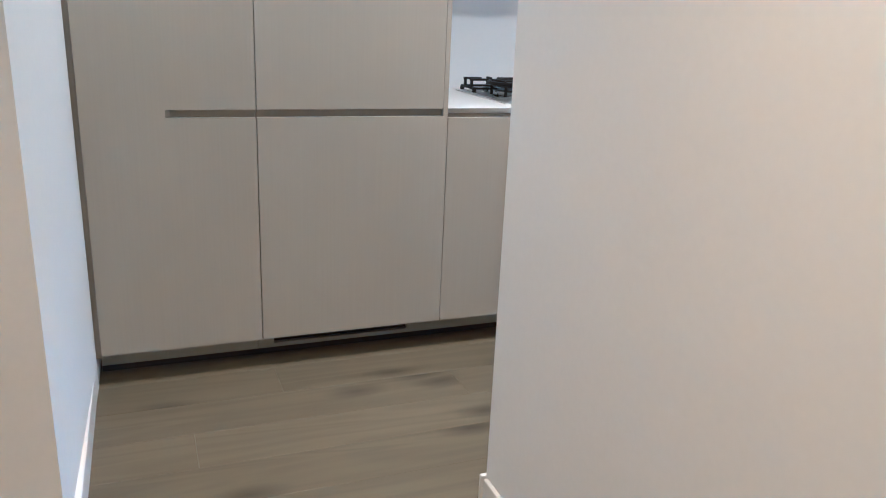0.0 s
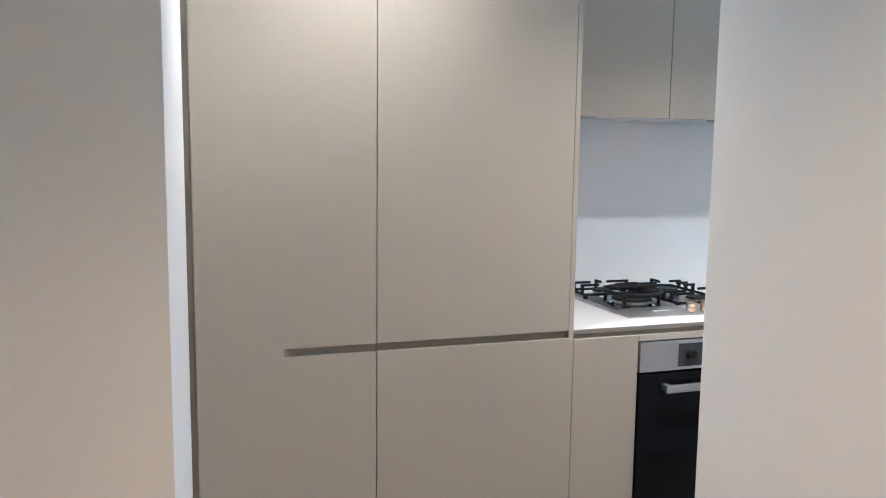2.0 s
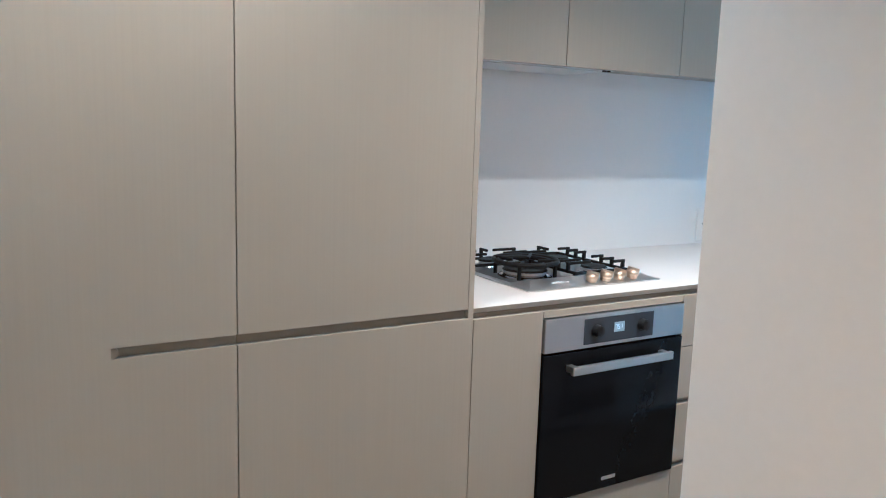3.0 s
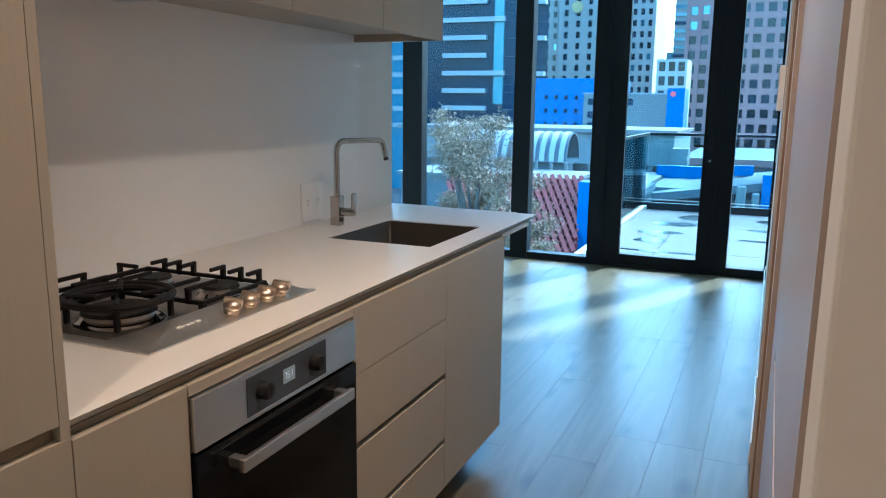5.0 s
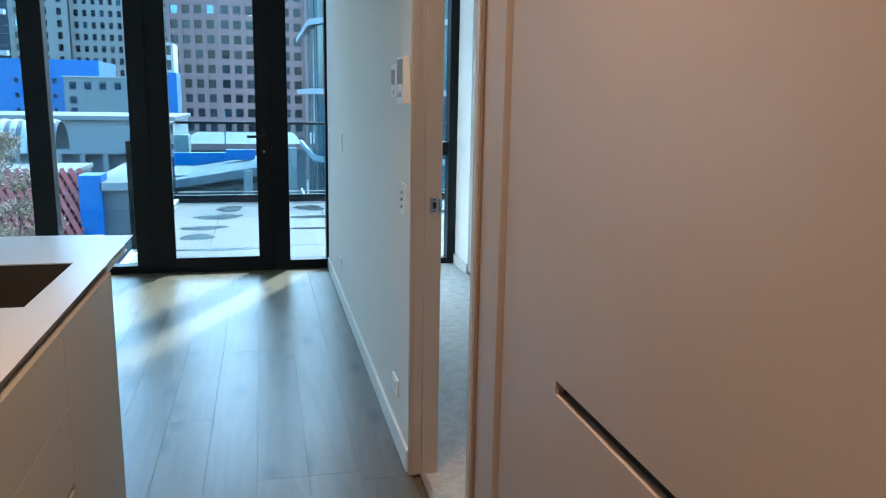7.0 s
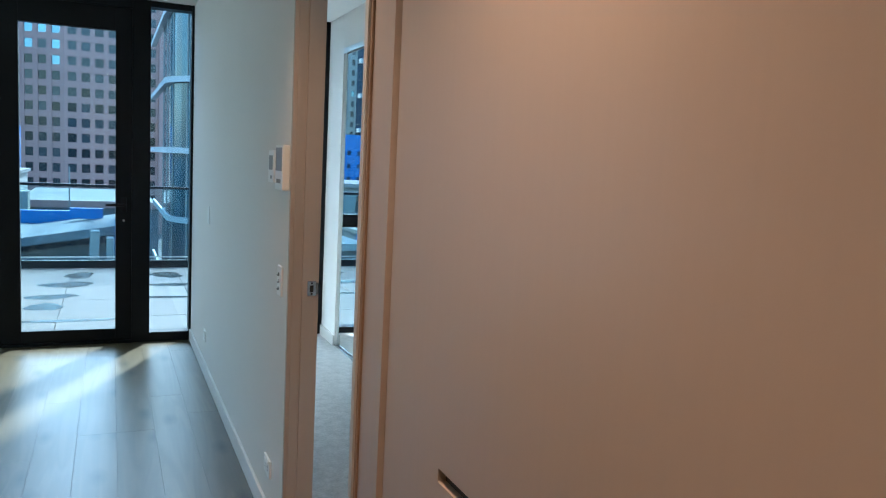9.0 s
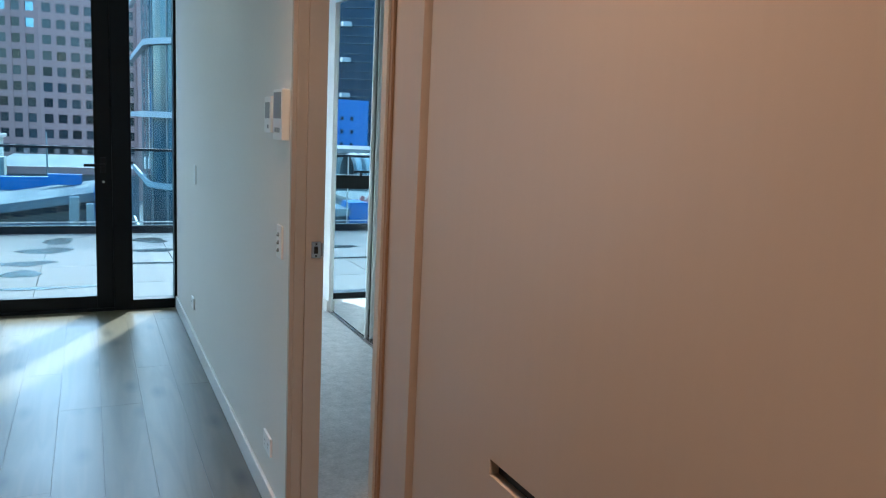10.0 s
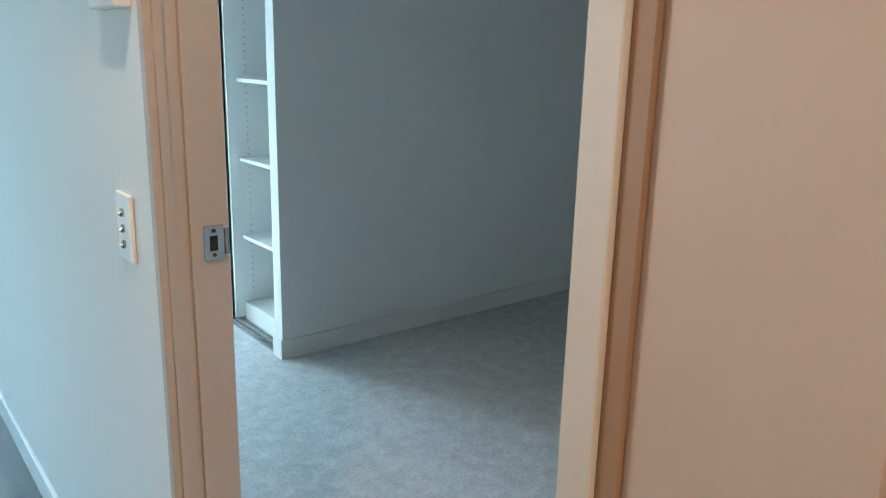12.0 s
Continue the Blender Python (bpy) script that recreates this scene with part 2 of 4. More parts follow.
structure("wall_living_south", [((-3.6, 2.38, -0.02), (-0.90, 2.503, CEIL))], "wall", "white painted living room wall", "wall")
structure("wall_living_west", [((-3.72, 2.38, -0.02), (-3.6, 6.06, CEIL))], "wall", "white painted living room side wall", "wall")
structure("wall_bedroom", [((CORR, 2.322, -0.02), (1.056, 5.94, CEIL)), ((CORR, 1.455, 2.40), (1.056, 2.322, CEIL))], "wall", "white painted wall between living room and bedroom", "wall", 0.002)
structure("wall_bedroom_south", [((1.0, 1.274, -0.02), (4.6, 1.40, CEIL))], "wall", "white painted bedroom wall", "wall")
structure("wall_bedroom_east", [((4.6, 1.274, -0.02), (4.72, 6.06, CEIL))], "wall", "white painted bedroom side wall", "wall")
for nm, a, b in (("wall_wardrobe_end", (2.022, 4.06, -0.02), (4.6, 4.13, CEIL)), ("wall_wardrobe_back", (2.78, 4.13, -0.02), (2.86, 5.94, CEIL)),
                 ("wall_wardrobe_nib", (2.022, 5.50, -0.02), (2.78, 5.92, CEIL)), ("wall_wardrobe_head", (2.022, 4.13, 2.36), (2.10, 5.50, CEIL))):
    structure(nm, [(a, b)], "wall", "white painted wall enclosing the built-in wardrobe", "wall", 0.002)
structure("wall_filler", [((0.958, 1.288, -0.02), (1.0, 1.439, CEIL))], "panel", "pale laminate filler panel beside the bedroom doorway", "panel", 0.0015)
# strips carry the joints' warm shade as a brown colour
structure("shadow_gap", [((0.980, 1.272, -0.02), (1.0, 1.288, CEIL)), ((0.952, 1.439, -0.02), (1.0, 1.4555, CEIL))], "bronze", "recessed joint strips beside the doorway, coloured brown as warm shade", "trim")
structure("ceiling", [((-3.72, -2.9, CEIL), (4.72, 6.08, CEIL + 0.12))], "ceiling", "flat white plasterboard ceiling", "ceiling")

# ---- door frame of the bedroom ----
frame_1 = thing("door_frame_1", (1.01, 1.91, 0), "cream enamelled door frame of the open bedroom doorway", "door frame", kind="structure")
# strike side, head and bead use the browner tone, shade put into the paint
part("strike_jamb", boxes(((0.947, 2.303, 0), (0.996, 2.3215, 2.40)), ((0.996, 2.295, 0), (1.057, 2.3215, 2.40)), bevel=0.001), "jamb_shaded", frame_1)
part("hinge_jamb", boxes(((0.946, 1.456, 0), (1.060, 1.485, 2.40)), ((0.996, 1.485, 0), (1.056, 1.494, 2.376)), bevel=0.002), "jamb_lit", frame_1)
part("head_jamb", boxes(((0.948, 1.485, 2.376), (1.060, 2.295, 2.40)), bevel=0.002), "jamb_shaded", frame_1)
part("bead", boxes(((0.960, 2.2975, 0), (0.974, 2.304, 2.376))), "jamb_shaded", frame_1)
PX0, PX1, PY = 1.015, 1.047, 2.2925
bm = boxes(((PX0, PY, 1.004), (PX1, PY + 0.003, 1.018)), ((PX0, PY, 1.042), (PX1, PY + 0.003, 1.058)), ((PX0, PY, 1.018), (PX0 + 0.009, PY + 0.003, 1.042)), ((PX1 - 0.010, PY, 1.018), (PX1, PY + 0.003, 1.042)))
add_rod(bm, (PX1 + 0.004, PY + 0.004, 1.010), (PX1 + 0.004, PY + 0.004, 1.052), 0.0055)
plate = part("strike_plate", bm, "dark_chrome", frame_1, "worn chrome strike plate", True)
part("latch_hole", boxes(((PX0 + 0.009, PY + 0.0018, 1.018), (PX1 - 0.010, PY + 0.0024, 1.042))), "dark", plate)
bm = bmesh.new()
for z in (1.011, 1.050):
    add_rod(bm, (1.031, PY - 0.001, z), (1.031, PY + 0.002, z), 0.0032, 10)
part("screw", bm, "dark", plate)
structure("threshold_strip", [((0.990, 1.490, 0.0), (1.012, 2.300, 0.006))], "steel", "metal threshold strip between timber and carpet", "threshold", 0.002)

# ---- skirting ----
SK = 0.09
for nm, a, b in (
    ("baseboard_bedroom_wall", (CORR - 0.013, 2.324, 0), (CORR, 5.93, SK)),
    ("baseboard_hall_north", (0.987, -0.249, 0), (4.4, -0.236, SK)),
    ("baseboard_hall_end", (0.961, -0.249, 0), (0.974, -0.140, SK)),
    ("baseboard_pier_side", (-0.15, -1.30, 0), (0.92, -1.210, SK)),
    ("baseboard_pier_front", (0.92, -2.8, 0), (0.933, -1.218, SK)),
    ("baseboard_wardrobe", (2.009, 4.047, 0), (4.6, 4.06, SK)),
    ("baseboard_wardrobe_return", (2.009, 4.06, 0), (2.022, 4.13, SK)),
    ("baseboard_nib", (2.009, 5.50, 0), (2.022, 5.92, SK)),
    ("baseboard_living_west", (-3.6, 2.503, 0), (-3.587, 5.93, SK)),
    ("baseboard_bedroom_east", (4.587, 1.40, 0), (4.6, 4.047, SK)),
):
    structure(nm, [(a, b)], "trim", "white enamelled skirting board along the wall", "skirting", 0.004)
# ---- kitchen: tall cabinets ----
def cabinet(name, y0, y1, label, category="cabinet", group="kitchen cabinets"):
    return thing(name, (-0.35, (y0 + y1) / 2, 0), label, category, group)


G = 0.0015                                   # half of a door joint
pantry = cabinet("pantry_cabinet", -1.20, -0.667, "tall greige laminate pantry with a recessed finger pull")
part("body", boxes(((-0.72, -1.205, 0.112), (-0.022, -0.668, 2.60))), "joinery", pantry)
part("filler", boxes(((-0.03, -1.211, 0.10), (-0.012, -1.192, 2.60))), "channel", pantry)
part("door", boxes(((-0.02, -1.190, 0.112), (0, -0.667 - G, 0.893)), ((-0.02, -1.190, 0.918), (0, -0.667 - G, 2.60)), ((-0.02, -1.190, 0.893), (0, -0.945, 0.918))), "joinery", pantry)
bm = boxes(((-0.0195, -0.945, 0.893), (-0.016, -0.667 - G, 0.918)))
add_rod(bm, (-0.018, -0.940, 0.9055), (-0.002, -0.940, 0.9055), 0.0115)
part("finger_pull", bm, "channel", pantry, "bronze recessed finger pull")
part("plinth", boxes(((-0.15, -1.20, 0.024), (-0.12, -0.668, 0.10))), "joinery", pantry)

fridge = cabinet("integrated_fridge", -0.667, 0.0, "tall greige laminate fridge front with a recessed pull", "fridge cabinet")
part("body", boxes(((-0.72, -0.666, 0.112), (-0.022, -0.004, 2.60))), "joinery", fridge)
part("side_panel", boxes(((-0.735, -0.018, 0.112), (-0.0005, -0.0005, 2.60)), bevel=0.001), "joinery", fridge)
part("door", boxes(((-0.02, -0.667 + G, 0.918), (0, -0.0195, 2.60)), bevel=0.001), "joinery", fridge)
part("door", boxes(((-0.02, -0.667 + G, 0.112), (0, -0.0015, 0.893)), bevel=0.001), "joinery", fridge)
part("finger_pull", boxes(((-0.0195, -0.667 + G, 0.893), (-0.016, -0.019, 0.918))), "channel", fridge, "bronze recessed finger pull")
part("plinth", boxes(((-0.15, -0.667, 0.024), (-0.12, -0.61, 0.10)), ((-0.15, -0.09, 0.024), (-0.12, 0, 0.10)), ((-0.15, -0.61, 0.024), (-0.12, -0.09, 0.040)), ((-0.15, -0.61, 0.068), (-0.12, -0.09, 0.10))), "joinery", fridge)
part("vent", boxes(((-0.15, -0.61, 0.040), (-0.14, -0.09, 0.060))), "dark", fridge, "dark vent slot in the plinth")

# ---- kitchen: low cabinets ----
TOPZ = 0.887                                 # upper edge of the low fronts
narrow = cabinet("narrow_cabinet", 0.0, 0.25, "narrow greige laminate base cabinet beside the oven")
part("body", boxes(((-0.70, 0.0, 0.112), (-0.022, 0.25, 0.87))), "joinery", narrow)
part("door", boxes(((-0.02, 0.0 + G, 0.112), (0, 0.25 - G, TOPZ)), bevel=0.001), "joinery", narrow)
part("plinth", boxes(((-0.15, 0.0, 0.024), (-0.12, 0.25, 0.10))), "joinery", narrow)

oven_unit = cabinet("oven_cabinet", 0.25, 0.846, "greige laminate housing round the built-in oven")
part("body", boxes(((-0.70, 0.252, 0.112), (-0.60, 0.844, 0.87)), ((-0.60, 0.252, 0.10), (-0.03, 0.844, 0.262))), "joinery", oven_unit)
part("top_rail", boxes(((-0.02, 0.25 + G, 0.866), (0, 0.846 - G, TOPZ)), bevel=0.0008), "joinery", oven_unit)
part("drawer_front", boxes(((-0.02, 0.25 + G, 0.112), (0, 0.846 - G, 0.266)), bevel=0.001), "joinery", oven_unit)
part("plinth", boxes(((-0.15, 0.25, 0.024), (-0.12, 0.846, 0.10))), "joinery", oven_unit)

oven = thing("oven", (-0.25, 0.548, 0.27), "built-in steel oven with a dark glass door", "oven")
part("body", boxes(((-0.58, 0.262, 0.272), (-0.012, 0.834, 0.860))), "black_plastic", oven)
part("control_panel", boxes(((-0.012, 0.254, 0.757), (0.008, 0.842, 0.862)), bevel=0.0015), "steel", oven, "brushed steel control panel")
inset = part("control_glass", boxes(((0.008, 0.405, 0.768), (0.0095, 0.700, 0.850)), bevel=0.0005), "panel_glass", oven, "dark glass control strip")
part("display", boxes(((0.0095, 0.528, 0.797), (0.0102, 0.572, 0.829))), "lcd", inset, "pale grey display")
bm = boxes()
# seven-segment digits 7:5 1
def digit(bm, y, z, h, segs):
    w, s = h * 0.5, h * 0.10
    P = dict(a=((y, z + h - s), (y + w, z + h)), g=((y, z + h / 2 - s / 2), (y + w, z + h / 2 + s / 2)), d=((y, z), (y + w, z + s)),
             f=((y, z + h / 2), (y + s, z + h)), b=((y + w - s, z + h / 2), (y + w, z + h)), e=((y, z), (y + s, z + h / 2)), c=((y + w - s, z), (y + w, z + h / 2)))
    for k in segs:
        (ya, za), (yb, zb) = P[k]
        add_box(bm, (0.0102, ya, za), (0.0106, yb, zb))
digit(bm, 0.533, 0.806, 0.015, "abc"); digit(bm, 0.5435, 0.806, 0.015, "afgcd"); digit(bm, 0.555, 0.806, 0.015, "bc")
part("digits", bm, "display", inset, "pale glowing digits")
for y in (0.452, 0.646):
    bm = rod((0.0095, y, 0.811), (0.034, y, 0.811), 0.0195, 28, 0.0175)
    bmesh.ops.bevel(bm, geom=[e for e in bm.edges if len(e.link_faces) == 2 and e.calc_face_angle(0) > 1], offset=0.0025, segments=2, affect='EDGES')
    add_box(bm, (0.0335, y - 0.0012, 0.812), (0.0348, y + 0.0012, 0.827))
    part("knob", bm, "black_plastic", oven, "round black plastic knob", True)
door = part("oven_door", boxes(((-0.010, 0.254, 0.272), (0.009, 0.842, 0.749)), bevel=0.002), "black_glass", oven, "black glass oven door")
bm = boxes(((0.038, 0.335, 0.689), (0.052, 0.760, 0.716)), bevel=0.003)
for y in (0.352, 0.743):
    add_box(bm, (0.008, y - 0.011, 0.692), (0.040, y + 0.011, 0.713), 0.002)
part("handle", bm, "steel", door, "brushed steel bar handle")
part("nameplate", boxes(((0.009, 0.515, 0.300), (0.0096, 0.575, 0.312))), "steel", door)

drawers = cabinet("drawer_cabinet", 0.846, 1.447, "greige laminate unit of four stacked drawers")
part("body", boxes(((-0.70, 0.848, 0.112), (-0.022, 1.446, 0.87))), "channel", drawers)
for z0, z1 in ((0.7075, TOPZ), (0.521, 0.7045), (0.292, 0.501), (0.112, 0.272)):
    part("drawer_front", boxes(((-0.02, 0.846 + G, z0), (0, 1.447 - G, z1)), bevel=0.001), "joinery", drawers)
part("plinth", boxes(((-0.15, 0.846, 0.024), (-0.12, 1.447, 0.10))), "joinery", drawers)

sink_unit = cabinet("sink_cabinet", 1.447, 2.022, "greige laminate sink cabinet closing the bench")
part("body", boxes(((-0.70, 1.448, 0.112), (-0.022, 2.00, 0.66))), "joinery", sink_unit)
part("door", boxes(((-0.02, 1.447 + G, 0.112), (0, 2.022, TOPZ)), bevel=0.001), "joinery", sink_unit)
part("side_panel", boxes(((-0.733, 2.003, 0.112), (-0.0205, 2.022, 0.690)), ((-0.733, 2.0155, 0.690), (-0.0205, 2.022, 0.898))), "joinery", sink_unit)
part("plinth", boxes(((-0.15, 1.447, 0.024), (-0.12, 1.97, 0.10)), ((-0.733, 1.955, 0.024), (-0.15, 1.97, 0.10))), "joinery", sink_unit)

# near-black strip painted in for the shade between plinth and floor
structure("plinth_gap", [((-0.148, -1.20, 0.0), (-0.124, 1.965, 0.022))], "dark", "dark strip for the shaded gap under the kitchen plinth", "seal")

# ---- benchtop with the sink cut out ----
SX0, SX1, SY0, SY1 = -0.497, -0.098, 1.530, 2.013
top = thing("benchtop", (-0.37, 1.24, 0.90), "white stone kitchen benchtop with a sink cutout", "benchtop")
BE = 2.476
bm = boxes(((SPLASH, 0.0, 0.90), (SX0, BE + 0.027, 0.92)), ((SX1, 0.0, 0.90), (0.004, BE - 0.02, 0.92)), ((SX0, 0.0, 0.90), (SX1, SY0, 0.92)), ((SX0, SY1, 0.90), (SX1, BE, 0.92)))
bmesh.ops.remove_doubles(bm, verts=bm.verts, dist=0.0001)
for v in bm.verts:                           # the front edge is undercut to a thin nose
    if v.co.x > 0.003 and v.co.z < 0.91:
        v.co.x -= 0.026
    elif v.co.x > 0.003:
        v.co.x -= 0.005
part("slab", bm, "stone", top)
part("front_channel", boxes(((-0.030, 0.0, 0.878), (-0.020, 2.022, 0.8995))), "channel", top, "bronze finger pull channel below the edge")
part("bracket", boxes(((-0.62, 2.03, 0.880), (-0.012, 2.38, 0.8995)), bevel=0.002), "stone", top)

sink = thing("sink", (-0.295, 1.769, 0.70), "undermounted brushed steel kitchen sink", "sink")
bm = bmesh.new()
add_box(bm, (SX0 + 0.0005, SY0 + 0.0005, 0.70), (SX1 - 0.0005, SY1 - 0.0005, 0.9165))
up = max(bm.faces, key=lambda f: f.calc_center_median().z)
bmesh.ops.delete(bm, geom=[up], context='FACES')
es = [e for e in bm.edges if len(e.link_faces) == 2]
bmesh.ops.bevel(bm, geom=es, offset=0.014, segments=4, affect='EDGES', profile=0.5)
bowl = part("bowl", bm, "dark_steel", sink, "", True)
bowl.modifiers.new("thick", 'SOLIDIFY').thickness = -0.0012
bm = rod((-0.295, 1.769, 0.7015), (-0.295, 1.769, 0.704), 0.045, 28)
part("waste", bm, "chrome", sink, "round chrome waste", True)

# ---- mixer tap ----
tap = thing("mixer_tap", (-0.617, 1.802, 0.92), "square-necked chrome mixer tap on the bench", "tap")
TX, TY = -0.617, 1.802
part("body", boxes(((TX - 0.020, TY - 0.020, 0.92), (TX + 0.020, TY + 0.020, 1.035)), bevel=0.003), "chrome", tap)
pts = [(TX, TY, 1.03), (TX, TY, 1.20)]
for k in range(1, 7):
    a = k / 6 * math.pi / 2
    pts.append((TX + 0.010 * (1 - math.cos(a)), TY + 0.035 * (1 - math.cos(a)), 1.20 + 0.045 * math.sin(a)))
for k in range(1, 4):
    pts.append((TX + 0.010 + 0.0225 * k, TY + 0.035 + 0.050 * k, 1.245))
for k in range(1, 6):
    a = k / 5 * radians(72)
    pts.append((TX + 0.0775 + 0.012 * math.sin(a), TY + 0.185 + 0.035 * math.sin(a), 1.245 - 0.035 * (1 - math.cos(a))))
e = Vector(pts[-1])
pts.append(tuple(e + Vector((0.004, 0.013, -0.045))))
part("spout", add_tube(bmesh.new(), pts, 0.0115, 14), "chrome", tap, "", True)
e = Vector(pts[-1])
part("aerator", rod(e, e + Vector((0.001, 0.003, -0.012)), 0.0105, 16), "dark_steel", tap)
bm = rod((TX + 0.018, TY + 0.004, 0.972), (TX + 0.068, TY + 0.016, 0.972), 0.0165, 20)
hub = part("lever_hub", bm, "chrome", tap, "", True)
part("lever", boxes(((TX + 0.058, TY + 0.003, 0.962), (TX + 0.072, TY + 0.029, 1.048)), bevel=0.006), "chrome", hub)
part("base_button", rod((TX + 0.019, TY - 0.002, 0.942), (TX + 0.024, TY - 0.002, 0.942), 0.009, 16), "dark_steel", tap)

# ---- splashback, outlet, upper cabinets ----
back = structure("splashback", [((SPLASH, 0.0, 0.92), (SPLASH + 0.006, 2.17, 1.70))], "splash", "glossy white splashback panel behind the bench", "splashback")
UPX, UPZ = -0.330, 1.640
uppers = [(0.0, 0.555), (0.555, 1.10), (1.10, 1.645), (1.645, 2.160)]
for i, (y0, y1) in enumerate(uppers):
    up = thing("wall_cabinet", (-0.53, (y0 + y1) / 2, UPZ), "greige laminate wall cabinet above the splashback", "cabinet", "wall cabinets")
    part("body", boxes(((SPLASH + 0.008, y0 + 0.002, UPZ + 0.03), (UPX - 0.022, y1 - 0.002, 2.60))), "joinery", up)
    part("door", boxes(((UPX - 0.02, y0 + G, UPZ), (UPX, y1 - G, 2.60)), bevel=0.001), "joinery", up)
    if i == 3:
        part("side_panel", boxes(((SPLASH + 0.008, y1 - 0.020, UPZ), (UPX - 0.0205, y1, 2.60)), bevel=0.001), "joinery", up)
hood = thing("range_hood", (-0.53, 0.55, UPZ), "slim dark range hood under the wall cabinets", "range hood")
part("body", boxes(((-0.70, 0.26, UPZ + 0.004), (-0.37, 0.84, UPZ + 0.0295)), bevel=0.003), "steel", hood)
part("filter", boxes(((-0.66, 0.29, UPZ + 0.001), (-0.42, 0.78, UPZ + 0.004))), "steel", hood)
for y in (0.79, 0.81):
    part("button", rod((-0.40, y, UPZ - 0.001), (-0.40, y, UPZ + 0.004), 0.008, 12), "black_plastic", hood)

def power_point(x, y, z, face, label, w=0.115, h=0.072, sockets=2):
    """face: the sign of the way it looks along x."""
    ob = thing("power_point", (x, y, z), label, "power point")
    part("plate", boxes(((x, y - w / 2, z - h / 2), (x + face * 0.009, y + w / 2, z + h / 2)), bevel=0.003), "plastic", ob)
    for k in range(sockets):
        yy = y + (k - (sockets - 1) / 2) * w * 0.45
        bm = bmesh.new()
        for dy, dz in ((-0.006, 0.004), (0.006, 0.004), (0, -0.010)):
            add_box(bm, (x + face * 0.009, yy + dy - 0.001, z + dz - 0.004), (x + face * 0.0095, yy + dy + 0.001, z + dz + 0.004))
        part("socket", bm, "dark", ob)
        part("rocker", boxes(((x + face * 0.008, yy - 0.006, z + h * 0.26), (x + face * 0.0115, yy + 0.006, z + h * 0.26 + 0.009)), bevel=0.001), "plastic", ob)
    return ob
power_point(SPLASH + 0.006, 1.79, 1.008, 1, "wide white double power point on the splashback", 0.155, 0.15, 2)

# ---- cooktop ----
hob = thing("gas_cooktop", (-0.35, 0.561, 0.92), "steel gas cooktop with black cast iron trivets", "cooktop")
HX0, HX1, HY0, HY1 = -0.620, -0.111, 0.276, 0.846
M["knob_metal"] = material("satin_bronze_steel", (0.52, 0.42, 0.32), 0.30, 1.0, 0.04)
M["well_steel"] = material("dark_well_steel", (0.30, 0.28, 0.26), 0.30, 1.0, 0.10, 6.0, (4, 200, 200))
# the tray: a flat rim, then a front that rises to a ridge and falls into the well
bm = boxes(((HX0, HY0, 0.9202), (HX1, HY1, 0.9245)), bevel=0.0015)
v = [bm.verts.new(p) for p in ((HX1 - 0.010, HY0 + 0.010, 0.9245), (HX1 - 0.010, HY1 - 0.010, 0.9245), (HX1 - 0.090, HY1 - 0.032, 0.9400), (HX1 - 0.090, HY0 + 0.072, 0.9400),
                               (HX1 - 0.102, HY1 - 0.036, 0.9245), (HX1 - 0.102, HY0 + 0.060, 0.9245), (HX1 - 0.140, HY0 + 0.010, 0.9245))]
for q in ((0, 1, 2, 3), (3, 2, 4, 5), (0, 3, 6), (3, 5, 6), (1, 4, 2)):
    bm.faces.new([v[k] for k in q])
part("tray", bm, "steel", hob, "brushed steel tray")
part("well", boxes(((HX0 + 0.015, HY0 + 0.030, 0.9247), (HX1 - 0.103, HY1 - 0.030, 0.9262)), bevel=0.0005), "well_steel", hob, "dark brushed steel well")
bm = bmesh.new()
for k, w in enumerate((0.012, 0.007, 0.009, 0.006, 0.011)):
    y = 0.405 + 0.0145 * k
    add_box(bm, (HX1 - 0.054, y, 0.9318), (HX1 - 0.047, y + w, 0.9342))
part("nameplate", bm, "splash", hob)
tilt = Matrix.Rotation(radians(14), 4, 'Y')
for x, y in ((-0.146, 0.560), (-0.146, 0.622), (-0.147, 0.684), (-0.149, 0.746)):
    bm = rod((0, 0, 0.0), (0, 0, 0.010), 0.0175, 28, 0.0195)
    bmesh.ops.create_uvsphere(bm, u_segments=28, v_segments=14, radius=0.0215, matrix=Matrix.Translation((0, 0, 0.017)) @ Matrix.Diagonal((1, 1, 0.66, 1)))
    grip = bmesh.new()
    add_box(grip, (-0.0215, -0.0048, 0.012), (0.0215, 0.0048, 0.0365), 0.0044)
    bmesh.ops.rotate(grip, verts=grip.verts, cent=(0, 0, 0), matrix=Matrix.Rotation(radians(35), 3, 'Z'))
    me = bpy.data.meshes.new("grip"); grip.to_mesh(me); grip.free()
    bm.from_mesh(me); bpy.data.meshes.remove(me)
    bmesh.ops.transform(bm, verts=bm.verts, matrix=Matrix.Translation((x, y, 0.9300)) @ tilt)
    part("knob", bm, "knob_metal", hob, "satin bronze control knob", True)


def burner(x, y, r, label):
    """A flared steel cup with a slotted ring and a black cap."""
    bn = part("burner", rod((x, y, 0.9262), (x, y, 0.936), r * 1.28, 36, r * 1.05), "chrome", hob, label, True)
    part("flame_ring", rod((x, y, 0.936), (x, y, 0.946), r * 0.98, 36, r * 1.0), "steel", bn, "", True)
    part("cap", rod((x, y, 0.946), (x, y, 0.953), r * 1.06, 36, r * 0.98), "iron", bn, "black burner cap", True)
burner(-0.287, 0.695, 0.045, "steel burner with a black cap")
burner(-0.492, 0.695, 0.040, "steel burner with a black cap")
burner(-0.535, 0.400, 0.030, "small steel burner with a black cap")
burner(-0.335, 0.425, 0.074, "large steel wok burner with a black cap")


